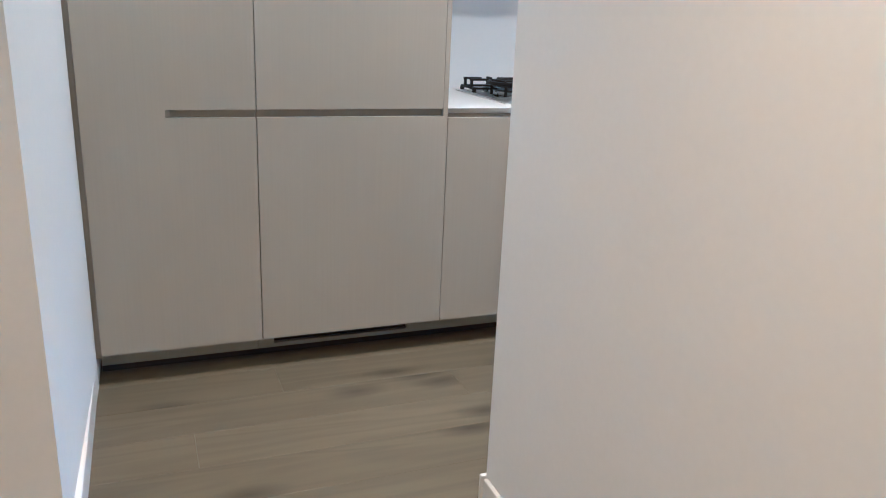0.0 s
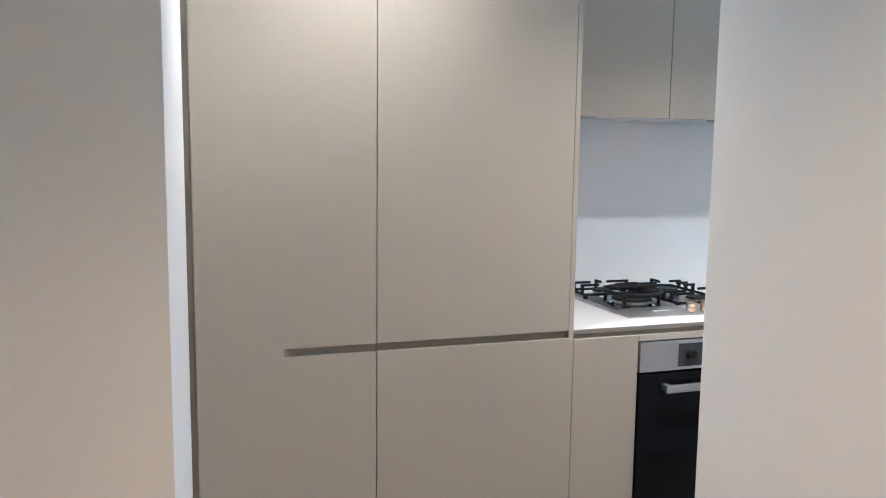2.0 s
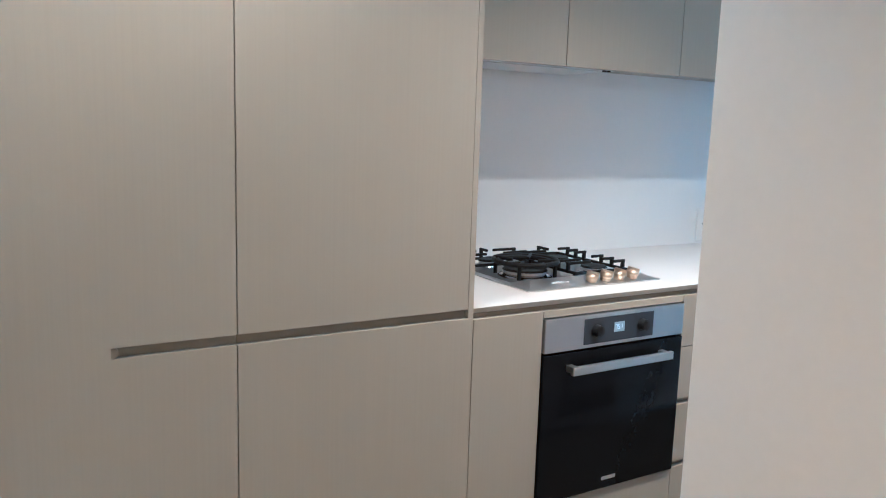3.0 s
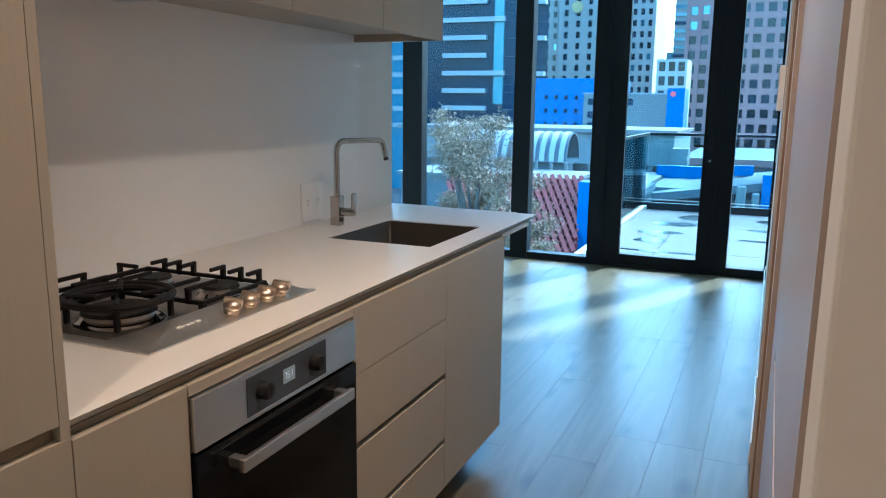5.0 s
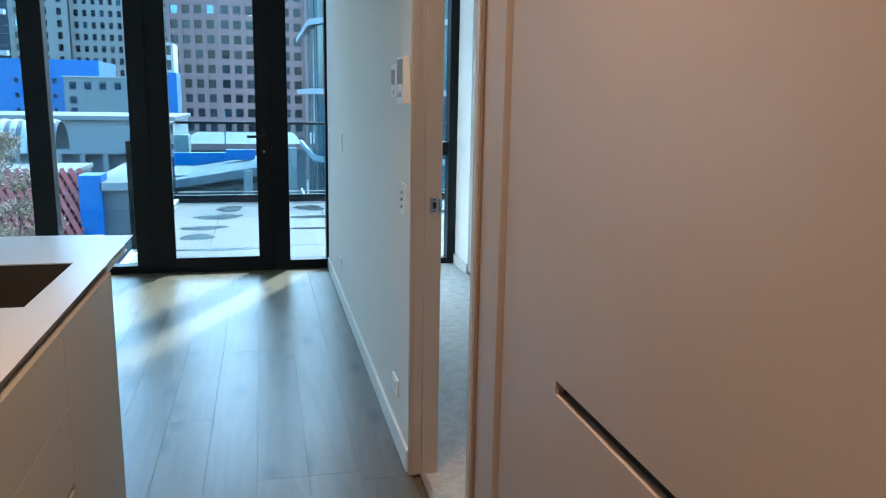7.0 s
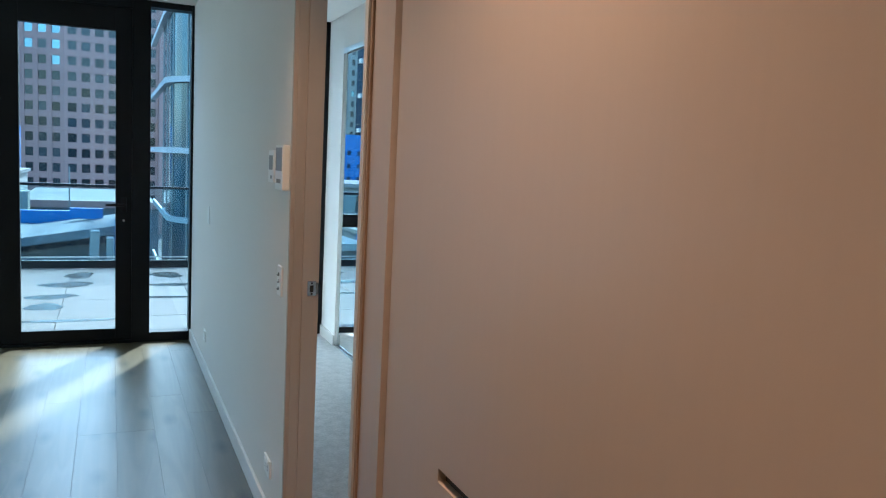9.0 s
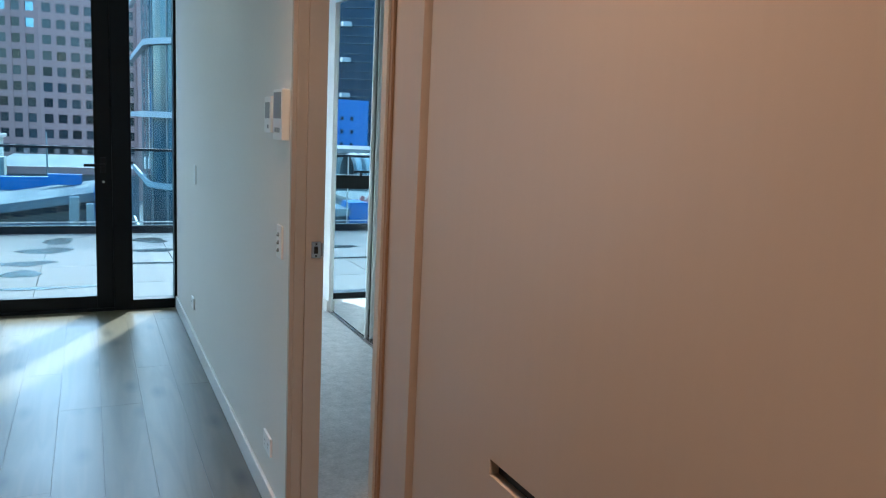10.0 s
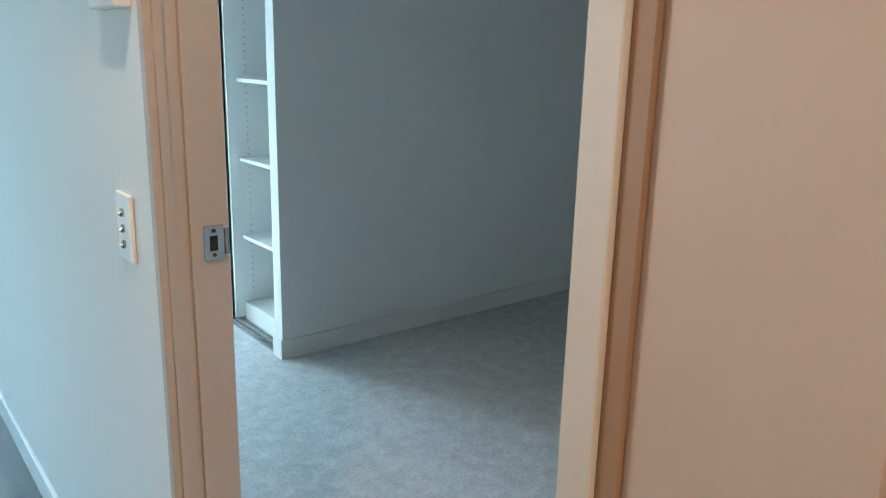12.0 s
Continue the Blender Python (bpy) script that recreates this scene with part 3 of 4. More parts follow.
def hook(bm, x, y, sx, sy, length, z=0.982):
    """One trivet arm: an upright flat post and a thin bar reaching inwards from its top."""
    add_box(bm, (x - 0.006, y - 0.005, 0.937), (x + 0.006, y + 0.005, z - 0.003), 0.001)
    a, b = (x - sx * 0.008, y - sy * 0.008), (x + sx * length, y + sy * length)
    w = (0.0045 * abs(sy), 0.0045 * abs(sx))
    add_box(bm, (min(a[0], b[0]) - w[0], min(a[1], b[1]) - w[1], z - 0.010), (max(a[0], b[0]) + w[0], max(a[1], b[1]) + w[1], z), 0.0022)


def trivet(y0, y1, x0=-0.603, x1=-0.222):
    bm = bmesh.new()
    for a, b in (((x0, y0), (x1, y0)), ((x0, y1), (x1, y1)), ((x0, y0), (x0, y1)), ((x1, y0), (x1, y1))):
        add_box(bm, (a[0] - 0.005, a[1] - 0.005, 0.938), (b[0] + 0.005, b[1] + 0.005, 0.948), 0.002)
    for x in (x0, x1):
        for y in (y0, y1):
            add_box(bm, (x - 0.007, y - 0.007, 0.9262), (x + 0.007, y + 0.007, 0.942), 0.001)
    return bm
bm = trivet(0.556, 0.786)
for x in (-0.543, -0.494, -0.446, -0.350, -0.294, -0.238):
    hook(bm, x, 0.786, 0, -1, 0.048, 0.976)
for x in (-0.515, -0.465, -0.315, -0.262):
    hook(bm, x, 0.556, 0, 1, 0.100, 0.976)
hook(bm, -0.603, 0.690, 1, 0, 0.060, 0.976)
part("trivet", bm, "iron", hob, "black cast iron trivet")
bm = trivet(0.300, 0.545, -0.603, -0.472)
for x in (-0.570, -0.500):
    hook(bm, x, 0.300, 0, 1, 0.075)
    hook(bm, x, 0.545, 0, -1, 0.095)
hook(bm, -0.603, 0.420, 1, 0, 0.040)
part("trivet", bm, "iron", hob, "black cast iron trivet")
bm = bmesh.new()
for r, z in ((0.110, 0.979), (0.094, 0.974)):
    add_tube(bm, [(-0.335 + r * math.cos(a), 0.425 + r * math.sin(a), z) for a in [2 * math.pi * k / 40 for k in range(41)]], 0.0085, 8)
for k in range(4):
    a = 0.75 + k * math.pi / 2
    c, sn = math.cos(a), math.sin(a)
    add_tube(bm, [(-0.335 + 0.112 * c, 0.425 + 0.112 * sn, 0.984), (-0.335 + 0.045 * c, 0.425 + 0.045 * sn, 0.979)], 0.0058, 8)
    add_tube(bm, [(-0.335 + 0.104 * c, 0.425 + 0.104 * sn, 0.9262), (-0.335 + 0.104 * c, 0.425 + 0.104 * sn, 0.976)], 0.007, 8)
part("wok_ring", bm, "iron", hob, "round cast iron wok ring", True)

# ---- tall cupboard facing the kitchen ----
cup = thing("hall_cupboard", (1.28, 0.58, 0), "tall pale laminate cupboard with a slotted finger pull", "cupboard")
PX = 0.970
part("body", boxes(((PX + 0.028, -0.125, 0.0), (1.60, 1.272, 2.60))), "channel", cup)
S0, S1, SEND = 0.861, 0.889, 0.946
part("door", boxes(((PX, -0.120, 0.02), (PX + 0.02, 1.274, S0)), ((PX, SEND, S0), (PX + 0.02, 1.274, S1)), ((PX, -0.120, S1), (PX + 0.02, 1.274, 2.60))), "panel", cup)
part("finger_pull", boxes(((PX + 0.018, -0.120, S0), (PX + 0.024, SEND, S1))), "dark", cup, "dark recessed finger pull")

# ---- switches on the bedroom wall ----
sw = thing("light_switch", (CORR, 2.462, 1.034), "white plate with three chrome toggle switches", "light switch")
part("plate", boxes(((CORR - 0.008, 2.426, 0.977), (CORR, 2.498, 1.091)), bevel=0.003), "plastic", sw)
for z in (1.005, 1.032, 1.059):
    bm = rod((CORR - 0.008, 2.462, z), (CORR - 0.011, 2.462, z), 0.007, 16)
    add_tube(bm, [(CORR - 0.010, 2.462, z), (CORR - 0.015, 2.462, z - 0.004)], [0.0028, 0.0038], 10)
    part("toggle", bm, "dark_chrome", sw, "chrome toggle", True)
power_point(CORR, 2.615, 0.245, -1, "white double power point low on the wall")
power_point(CORR, 4.90, 0.270, -1, "white double power point near the window")
ip = thing("intercom", (CORR, 2.43, 1.46), "white wall intercom with a dark screen", "intercom")
part("body", boxes(((CORR - 0.026, 2.362, 1.380), (CORR, 2.492, 1.545)), bevel=0.004), "plastic", ip)
part("screen", boxes(((CORR - 0.0275, 2.374, 1.450), (CORR - 0.026, 2.480, 1.535))), "screen", ip, "dark intercom screen")
for k in range(3):
    part("button", boxes(((CORR - 0.028, 2.390 + 0.026 * k, 1.405), (CORR - 0.026, 2.408 + 0.026 * k, 1.420)), bevel=0.001), "screen", ip)
tp = thing("air_conditioner_control", (CORR, 2.61, 1.46), "white air conditioner control panel on the wall", "control panel")
part("body", boxes(((CORR - 0.020, 2.560, 1.400), (CORR, 2.665, 1.525)), bevel=0.004), "plastic", tp)
part("screen", boxes(((CORR - 0.0212, 2.578, 1.450), (CORR - 0.020, 2.647, 1.505))), "screen", tp, "grey control display")
part("button", boxes(((CORR - 0.0215, 2.590, 1.415), (CORR - 0.020, 2.610, 1.428)), bevel=0.0006), "screen", tp)
structure("wall_socket_plate", [((CORR - 0.007, 4.75, 1.04), (CORR, 4.82, 1.155))], "plastic", "plain white blank switch plate", "switch plate", 0.003)

# ---- downlights ----
for x, y, w in DOWNLIGHTS:
    dl = thing("downlight", (x, y, CEIL), "round white recessed ceiling downlight", "downlight", "downlights")
    bm = bmesh.new()
    rings = [(0.046, CEIL), (0.046, CEIL - 0.006), (0.036, CEIL - 0.004), (0.034, CEIL - 0.001)]
    vs = [[bm.verts.new((x + r * math.cos(2 * math.pi * k / 28), y + r * math.sin(2 * math.pi * k / 28), z)) for k in range(28)] for r, z in rings]
    for u, v in zip(vs, vs[1:]):
        for k in range(28):
            bm.faces.new((u[k], u[(k + 1) % 28], v[(k + 1) % 28], v[k]))
    part("trim_ring", bm, "plastic", dl, "", True)
    part("lens", rod((x, y, CEIL - 0.003), (x, y, CEIL - 0.0005), 0.034, 28), "lens", dl, "glowing warm lens")
    lamp = new("downlight_lamp", bpy.data.lights.new("downlight_lamp", 'SPOT'))
    lamp.data.energy, lamp.data.color, lamp.data.spot_size, lamp.data.spot_blend, lamp.data.shadow_soft_size = w * LAMP, HALL_WARM if x > 2 else KITCHEN_WARM, radians(108), 0.95, 0.03
    lamp.matrix_world = pose(x, y, CEIL - 0.012)

# ---- glazing ----
WY0, WY1 = 5.93, 6.06
def pane(parent, a, b, mat="glass"):
    ob = part("pane", boxes((a, b)), mat, parent, "clear glass pane")
    ob.visible_shadow = False
    return ob
win = thing("window_1", (-0.7, 6.0, 0), "floor to ceiling black aluminium window wall", "window", kind="structure")
for x0, x1 in ((-3.60, -3.50), (-2.36, -2.16), (-1.25, -1.09), (-0.535, -0.400), (0.510, 0.640), (0.935, 0.953)):
    part("mullion", boxes(((x0, WY0, 0.0), (x1, WY1, CEIL)), bevel=0.002), "alu", win)
for x0, x1 in ((-3.50, -2.36), (-2.16, -1.25), (-1.09, -0.535), (0.640, 0.935)):
    part("sill_rail", boxes(((x0, WY0 + 0.01, 0.0), (x1, WY1, 0.060 if x0 < 0 else 0.072)), bevel=0.002), "alu", win)
    part("head_rail", boxes(((x0, WY0 + 0.01, 2.575), (x1, WY1, CEIL)), bevel=0.002), "alu", win)
    pane(win, (x0 - 0.004, 6.000, 0.05), (x1 + 0.004, 6.012, 2.585))
part("head_rail", boxes(((-0.400, WY0, 2.545), (0.510, WY1, CEIL)), bevel=0.002), "alu", win)
part("threshold", boxes(((-0.400, WY0 - 0.01, 0.0), (0.510, WY1 + 0.03, 0.022)), bevel=0.003), "alu", win)
bd = thing("door_1", (0.055, 6.0, 0.022), "black aluminium glazed balcony door, closed", "door", kind="structure")
DY0, DY1 = 5.940, 5.995
part("stile", boxes(((-0.3995, DY0, 0.0225), (-0.250, DY1, 2.5445)), bevel=0.002), "alu", bd)
part("stile", boxes(((0.394, DY0, 0.0225), (0.5095, DY1, 2.5445)), bevel=0.002), "alu", bd)
part("bottom_rail", boxes(((-0.250, DY0, 0.0225), (0.394, DY1, 0.113)), bevel=0.002), "alu", bd)
part("top_rail", boxes(((-0.250, DY0, 2.372), (0.394, DY1, 2.5445)), bevel=0.002), "alu", bd)
pane(bd, (-0.254, 5.960, 0.108), (0.398, 5.972, 2.376))
bm = rod((0.452, DY0, 1.075), (0.452, DY0 - 0.045, 1.075), 0.010, 14)
add_box(bm, (0.325, DY0 - 0.054, 1.065), (0.464, DY0 - 0.040, 1.085), 0.004)
add_box(bm, (0.432, DY0 - 0.006, 1.02), (0.472, DY0, 1.13), 0.002)
part("door_handle", bm, "black_plastic", bd, "black lever handle")
part("lock", rod((0.452, DY0 - 0.008, 0.955), (0.452, DY0, 0.955), 0.009, 16), "steel", bd)

bw = thing("window_2", (2.6, 6.0, 0), "black aluminium bedroom window with a transom", "window", kind="structure")
for x0, x1 in ((1.056, 1.11), (1.955, 2.04), (3.0, 3.08), (4.52, 4.60)):
    part("mullion", boxes(((x0, WY0, 0.0), (x1, WY1, CEIL)), bevel=0.002), "alu", bw)
for x0, x1 in ((1.11, 1.955), (2.04, 3.0), (3.08, 4.52)):
    for z0, z1 in ((0, 0.05), (0.925, 1.035), (2.55, CEIL)):
        part("rail", boxes(((x0, WY0 + 0.01, z0), (x1, WY1, z1)), bevel=0.002), "alu", bw)
    pane(bw, (x0 - 0.004, 6.000, 0.045), (x1 + 0.004, 6.012, 0.93))
    pane(bw, (x0 - 0.004, 6.000, 1.03), (x1 + 0.004, 6.012, 2.555))
bm = boxes(((1.62, WY0 - 0.035, 1.060), (1.76, WY0 - 0.025, 1.078)), ((1.68, WY0 - 0.03, 1.035), (1.70, WY0 + 0.01, 1.07)), bevel=0.003)
part("latch", bm, "black_plastic", bw, "black window latch")

# ---- wardrobe in the bedroom ----
wd = thing("wardrobe", (2.4, 4.95, 0), "built-in white wardrobe, open shelves and mirrored sliding doors", "wardrobe")
part("side_panel", boxes(((2.10, 4.132, 0.0), (2.70, 4.150, 2.36))), "melamine", wd)
part("back_panel", boxes(((2.70, 4.132, 0.0), (2.715, 5.496, 2.36))), "melamine", wd)
div = part("divider", boxes(((2.064, 4.640, 0.016), (2.70, 4.658, 2.316)), bevel=0.001), "melamine", wd)
bm = bmesh.new()
for x in (2.16, 2.62):
    for k in range(58):
        add_rod(bm, (x, 4.6392, 0.16 + 0.032 * k), (x, 4.6398, 0.16 + 0.032 * k), 0.003, 6)
part("shelf_pin_hole", bm, "dark", div, kind="stuff")
part("kick", boxes(((2.115, 4.150, 0.0), (2.135, 4.640, 0.075))), "melamine", wd)
for z in (0.075, 0.420, 0.800, 1.172, 1.545, 1.92):
    part("shelf", boxes(((2.115, 4.151, z), (2.70, 4.639, z + 0.017)), bevel=0.001), "melamine", wd)
bm = boxes(((2.022, 4.13, 0.0), (2.095, 5.50, 0.004)), ((2.022, 4.13, 0.004), (2.027, 5.50, 0.014)), ((2.056, 4.13, 0.004), (2.060, 5.50, 0.014)), ((2.090, 4.13, 0.004), (2.095, 5.50, 0.014)))
part("floor_track", bm, "chrome", wd, "aluminium floor track")
part("head_track", boxes(((2.022, 4.13, 2.318), (2.095, 5.50, 2.36))), "steel", wd, "aluminium head track")
for y0, y1, x in ((4.665, 5.495, 2.040),):
    md = part("mirror_door", boxes(((x, y0 + 0.012, 0.02), (x + 0.006, y1 - 0.012, 2.312))), "mirror", wd, "mirrored sliding door")
    part("door_edge", boxes(((x - 0.004, y0, 0.016), (x + 0.016, y0 + 0.013, 2.316)), ((x - 0.004, y1 - 0.013, 0.016), (x + 0.016, y1, 2.316)), bevel=0.001), "melamine", md, "white door edge")
# ---- balcony ----
balcony = structure("balcony_slab", [((-0.78, 6.06, -0.40), (7.0, 10.42, -0.045))], material("balcony_screed", (0.30, 0.30, 0.29), 0.9), "concrete balcony slab laid with pale pavers", "balcony")
M["paver"] = material("pale_paver", (0.118, 0.114, 0.107), 0.75, 0, 0.10, 3.0, (70, 70, 70), 0.2, 300, island=0.05)
bm = boxes(((0, 0, -0.015), (1.204, 0.894, 0)))
bmesh.ops.bevel(bm, geom=[e for e in bm.edges if all(v.co.z > -0.001 for v in e.verts)], offset=0.003, segments=1, affect='EDGES')
paver_me = bpy.data.meshes.new("paver")
bm.to_mesh(paver_me); bm.free()
paver_me.materials.append(M["paver"])
for i in range(6):
    for j in range(4):
        if i == 0:
            continue
        pv = new("paver", paver_me)
        pv.parent, pv.location = balcony, (-1.28 + 1.21 * i, 6.205 + 0.90 * j, -0.030)
bm = boxes(((0, 0, -0.015), (0.585, 0.894, 0)))
cut_me = bpy.data.meshes.new("paver")
bm.to_mesh(cut_me); bm.free()
cut_me.materials.append(M["paver"])
for j in range(4):
    pv = new("paver", cut_me)
    pv.parent, pv.location = balcony, (-0.66, 6.205 + 0.90 * j, -0.030)
bm = boxes(((-0.66, 9.805, -0.045), (7.0, 10.21, -0.030)), ((-0.66, 6.06, -0.045), (7.0, 6.199, -0.030)))
part("edge_strip", bm, "paver", balcony)
M["wet"] = material("wet_paver", (0.020, 0.021, 0.022), 0.16, 0, 0.15, 4.0)
for k, v in (("wet", 0.3), ("paver", 0.15)):
    M[k].node_tree.nodes["Principled BSDF"].inputs["Specular IOR Level"].default_value = v
def puddle(cx, cy, rx, ry, seed):
    r = random.Random(seed)
    bm = bmesh.new()
    ph = [r.uniform(0, 6.28) for _ in range(4)]
    vs = []
    for k in range(40):
        a = 2 * math.pi * k / 40
        q = 1 + 0.16 * math.sin(2 * a + ph[0]) + 0.10 * math.sin(3 * a + ph[1]) + 0.06 * math.sin(7 * a + ph[2])
        vs.append(bm.verts.new((cx + rx * q * math.cos(a), cy + ry * q * math.sin(a), -0.0275)))
    bm.faces.new(vs)
    return tagged(part("puddle", bm, "wet", None), "dark wet patch drying on the pale pavers", "puddle", "wet patches", kind="stuff")
for k, (cx, cy, rx, ry) in enumerate(((0.02, 9.62, 0.17, 0.22), (-0.08, 8.95, 0.24, 0.20), (-0.20, 8.20, 0.25, 0.13), (-0.22, 7.66, 0.14, 0.20), (0.03, 6.98, 0.42, 0.06),
                                     (1.00, 9.60, 0.20, 0.20), (0.98, 8.85, 0.28, 0.10), (0.98, 8.05, 0.30, 0.06), (2.4, 9.1, 0.35, 0.18))):
    puddle(cx, cy, rx, ry, k)

bal = thing("balustrade", (2.5, 10.25, -0.03), "frameless glass balcony balustrade with a black handrail", "balustrade")
RZ = 1.015
part("handrail", boxes(((-0.70, 10.225, RZ - 0.012), (7.0, 10.280, RZ + 0.022)), bevel=0.006), "alu", bal, "black aluminium handrail")
part("channel", boxes(((-0.70, 10.215, -0.030), (7.0, 10.285, 0.070)), bevel=0.003), "alu", bal, "black base channel")
for k in range(7):
    x0 = -0.66 + 1.09 * k
    ob = part("pane", boxes(((x0, 10.244, 0.06), (x0 + 1.075, 10.257, RZ - 0.01))), "rail_glass", bal, "clear glass panel")
    ob.visible_shadow = False
    part("clip", boxes(((x0 + 1.076, 10.236, 0.05), (x0 + 1.089, 10.262, RZ))), "steel", bal)
part("lower_rail", boxes(((-0.66, 10.236, 0.105), (7.0, 10.243, 0.120))), "steel", bal)
bal2 = thing("balustrade", (-0.68, 8.5, -0.03), "side run of the glass balustrade with a steel end post", "balustrade")
part("handrail", boxes(((-0.705, 7.75, RZ - 0.012), (-0.655, 10.22, RZ + 0.022)), bevel=0.006), "alu", bal2, "black aluminium handrail")
part("channel", boxes(((-0.715, 6.10, -0.030), (-0.645, 10.21, 0.030)), bevel=0.003), "steel", bal2, "pale base channel")
for y0, y1 in ((6.85, 7.98), (8.0, 9.1), (9.12, 10.2)):
    ob = part("pane", boxes(((-0.687, y0, 0.02), (-0.674, y1, RZ - 0.01))), "rail_glass", bal2, "clear glass panel")
    ob.visible_shadow = False
part("end_post", boxes(((-0.715, 6.80, -0.03), (-0.665, 6.84, 0.985)), bevel=0.003), "alu", bal2, "dark end post")

# ---- the city outside ----
GZ = -17.0
C = dict(
    ground=material("asphalt", (0.06, 0.06, 0.062), 0.9, 0, 0.2, 0.05, (2, 2, 2)),
    pink=material("pink_granite", (0.24, 0.145, 0.130), 0.6, 0, 0.06, 0.2, (3, 3, 3)),
    cream=material("cream_render", (0.33, 0.32, 0.28), 0.8, 0, 0.05, 0.1, (2, 2, 2)),
    grey=material("grey_concrete", (0.18, 0.19, 0.19), 0.85, 0, 0.10, 0.4, (6, 6, 6)),
    pale=material("pale_concrete", (0.155, 0.16, 0.155), 0.8, 0, 0.06, 0.4, (6, 6, 6)),
    white=material("white_band", (0.29, 0.30, 0.30), 0.6, 0, 0.03, 0.4),
    blue=material("cobalt_cladding", (0.016, 0.085, 0.28), 0.5, 0, 0.05, 0.3, (4, 4, 4)),
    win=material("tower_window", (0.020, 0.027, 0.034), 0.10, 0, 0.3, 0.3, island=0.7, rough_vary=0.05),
    # paler blue base carries reflected sky in its colour
    skywin=material("sky_tinted_window", (0.10, 0.17, 0.22), 0.08, 0.5, 0.3, 0.3, island=0.3, rough_vary=0.04),
    curtain=material("dark_curtain_wall", (0.012, 0.024, 0.046), 0.10, 0.0, 0.25, 0.15, (0.4, 0.4, 1.5), rough_vary=0.06),
    cyan=material("aqua_glass", (0.09, 0.20, 0.235), 0.25, 0.0, 0.15, 0.3),
    teal=material("teal_curtain_wall", (0.035, 0.07, 0.09), 0.07, 0.2, 0.3, 0.5, (2, 2, 0.2), island=0.35, rough_vary=0.04),
    red=material("red_oxide_slat", (0.23, 0.045, 0.03), 0.5, 0, 0.12, 0.8, (8, 8, 8)),
    redback=material("dark_red_roof", (0.14, 0.03, 0.022), 0.7, 0, 0.15, 0.8),
    slate=material("slate_roof", (0.075, 0.085, 0.095), 0.7, 0, 0.15, 0.5, (5, 5, 5)),
    deck=material("weathered_deck", (0.11, 0.115, 0.115), 0.8, 0, 0.12, 0.5, (5, 5, 5)),
    leaf=material("dry_gum_leaf", (0.23, 0.165, 0.10), 0.7, 0, 0.35, 1.5),
    green=material("green_leaf", (0.055, 0.10, 0.035), 0.7, 0, 0.35, 1.5),
    bark=material("pale_bark", (0.09, 0.078, 0.063), 0.85, 0, 0.25, 2.0, (10, 10, 3)),
)
for k, s in (("curtain", 0.12), ("win", 0.25), ("teal", 0.35)):
    C[k].node_tree.nodes["Principled BSDF"].inputs["Specular IOR Level"].default_value = s
gm = bmesh.new()
bmesh.ops.create_grid(gm, x_segments=2, y_segments=2, size=3000, matrix=Matrix.Translation((0, 1200, GZ)))
tagged(part("ground", gm, C["ground"], None), "grey city ground and streets far below", "ground", kind="structure")


def wall_window(me, x, y, z, parent, rz=0.0, name="window"):
    ob = new(name, me)
    ob.parent = parent
    ob.location = Vector((x, y, z)) - base_of(parent)
    ob.rotation_euler = (0, 0, rz)
    return ob


def window_mesh(w, h, mat, name="window"):
    bm = boxes(((-w / 2, 0.0, -h / 2), (w / 2, 0.05, h / 2)))
    me = bpy.data.meshes.new(name)
    bm.to_mesh(me); bm.free()
    me.materials.append(C[mat])
    return me


def facade(parent, p, q, z0, z1, cols, rows, ww, wh, wall, panes, top=None, depth=0.35, margin=0.0, pick=None, row0=0.0, pitch=None):
    """A front from plan point p to q with real openings: piers and spandrels stand proud of recessed panes."""
    p, q = Vector((*p, 0)), Vector((*q, 0))
    d = (q - p)
    length = d.length
    rz = math.atan2(d.y, d.x)
    fw = (length - 2 * margin) / cols
    pitch = pitch or (z1 - z0 - row0) / rows
    spans = []
    xs = [margin + fw * (i + 0.5) for i in range(cols)]
    edges = [0.0] + [v for x in xs for v in (x - ww / 2, x + ww / 2)] + [length]
    for a, b in zip(edges[0::2], edges[1::2]):
        spans.append(((a, 0, z0), (b, depth, z1)))
    zs = [z0 + row0 + pitch * (j + 0.5) for j in range(rows)]
    ze = [z0] + [v for z in zs for v in (z - wh / 2, z + wh / 2)] + [z1]
    for x in xs:
        for a, b in zip(ze[0::2], ze[1::2]):
            if b - a > 0.01:
                spans.append(((x - ww / 2, 0, a), (x + ww / 2, depth, b)))
    verts, faces = [], []
    for a, b in spans:
        k = len(verts)
        verts += [(x, y, z) for z in (a[2], b[2]) for x, y in ((a[0], a[1]), (b[0], a[1]), (b[0], b[1]), (a[0], b[1]))]
        faces += [(k, k + 1, k + 5, k + 4), (k + 1, k + 2, k + 6, k + 5), (k + 2, k + 3, k + 7, k + 6), (k + 3, k, k + 4, k + 7), (k + 4, k + 5, k + 6, k + 7), (k, k + 3, k + 2, k + 1)]
    me = bpy.data.meshes.new("wall")
    me.from_pydata(verts, [], faces)
    me.materials.append(C[wall])
    ob = new("wall", me)
    ob.parent, ob.location, ob.rotation_euler = parent, p - base_of(parent), (0, 0, rz)
    c, s = math.cos(rz), math.sin(rz)
    for i, x in enumerate(xs):
        for j, z in enumerate(zs):
            me = panes[pick(i, j) if pick else 0]
            wall_window(me, p.x + c * x - s * depth * 0.7, p.y + s * x + c * depth * 0.7, z, parent, rz)


def block(parent, a, b, mat, name="wall", label=""):
    return part(name, boxes((a, b)), C[mat], parent, label)


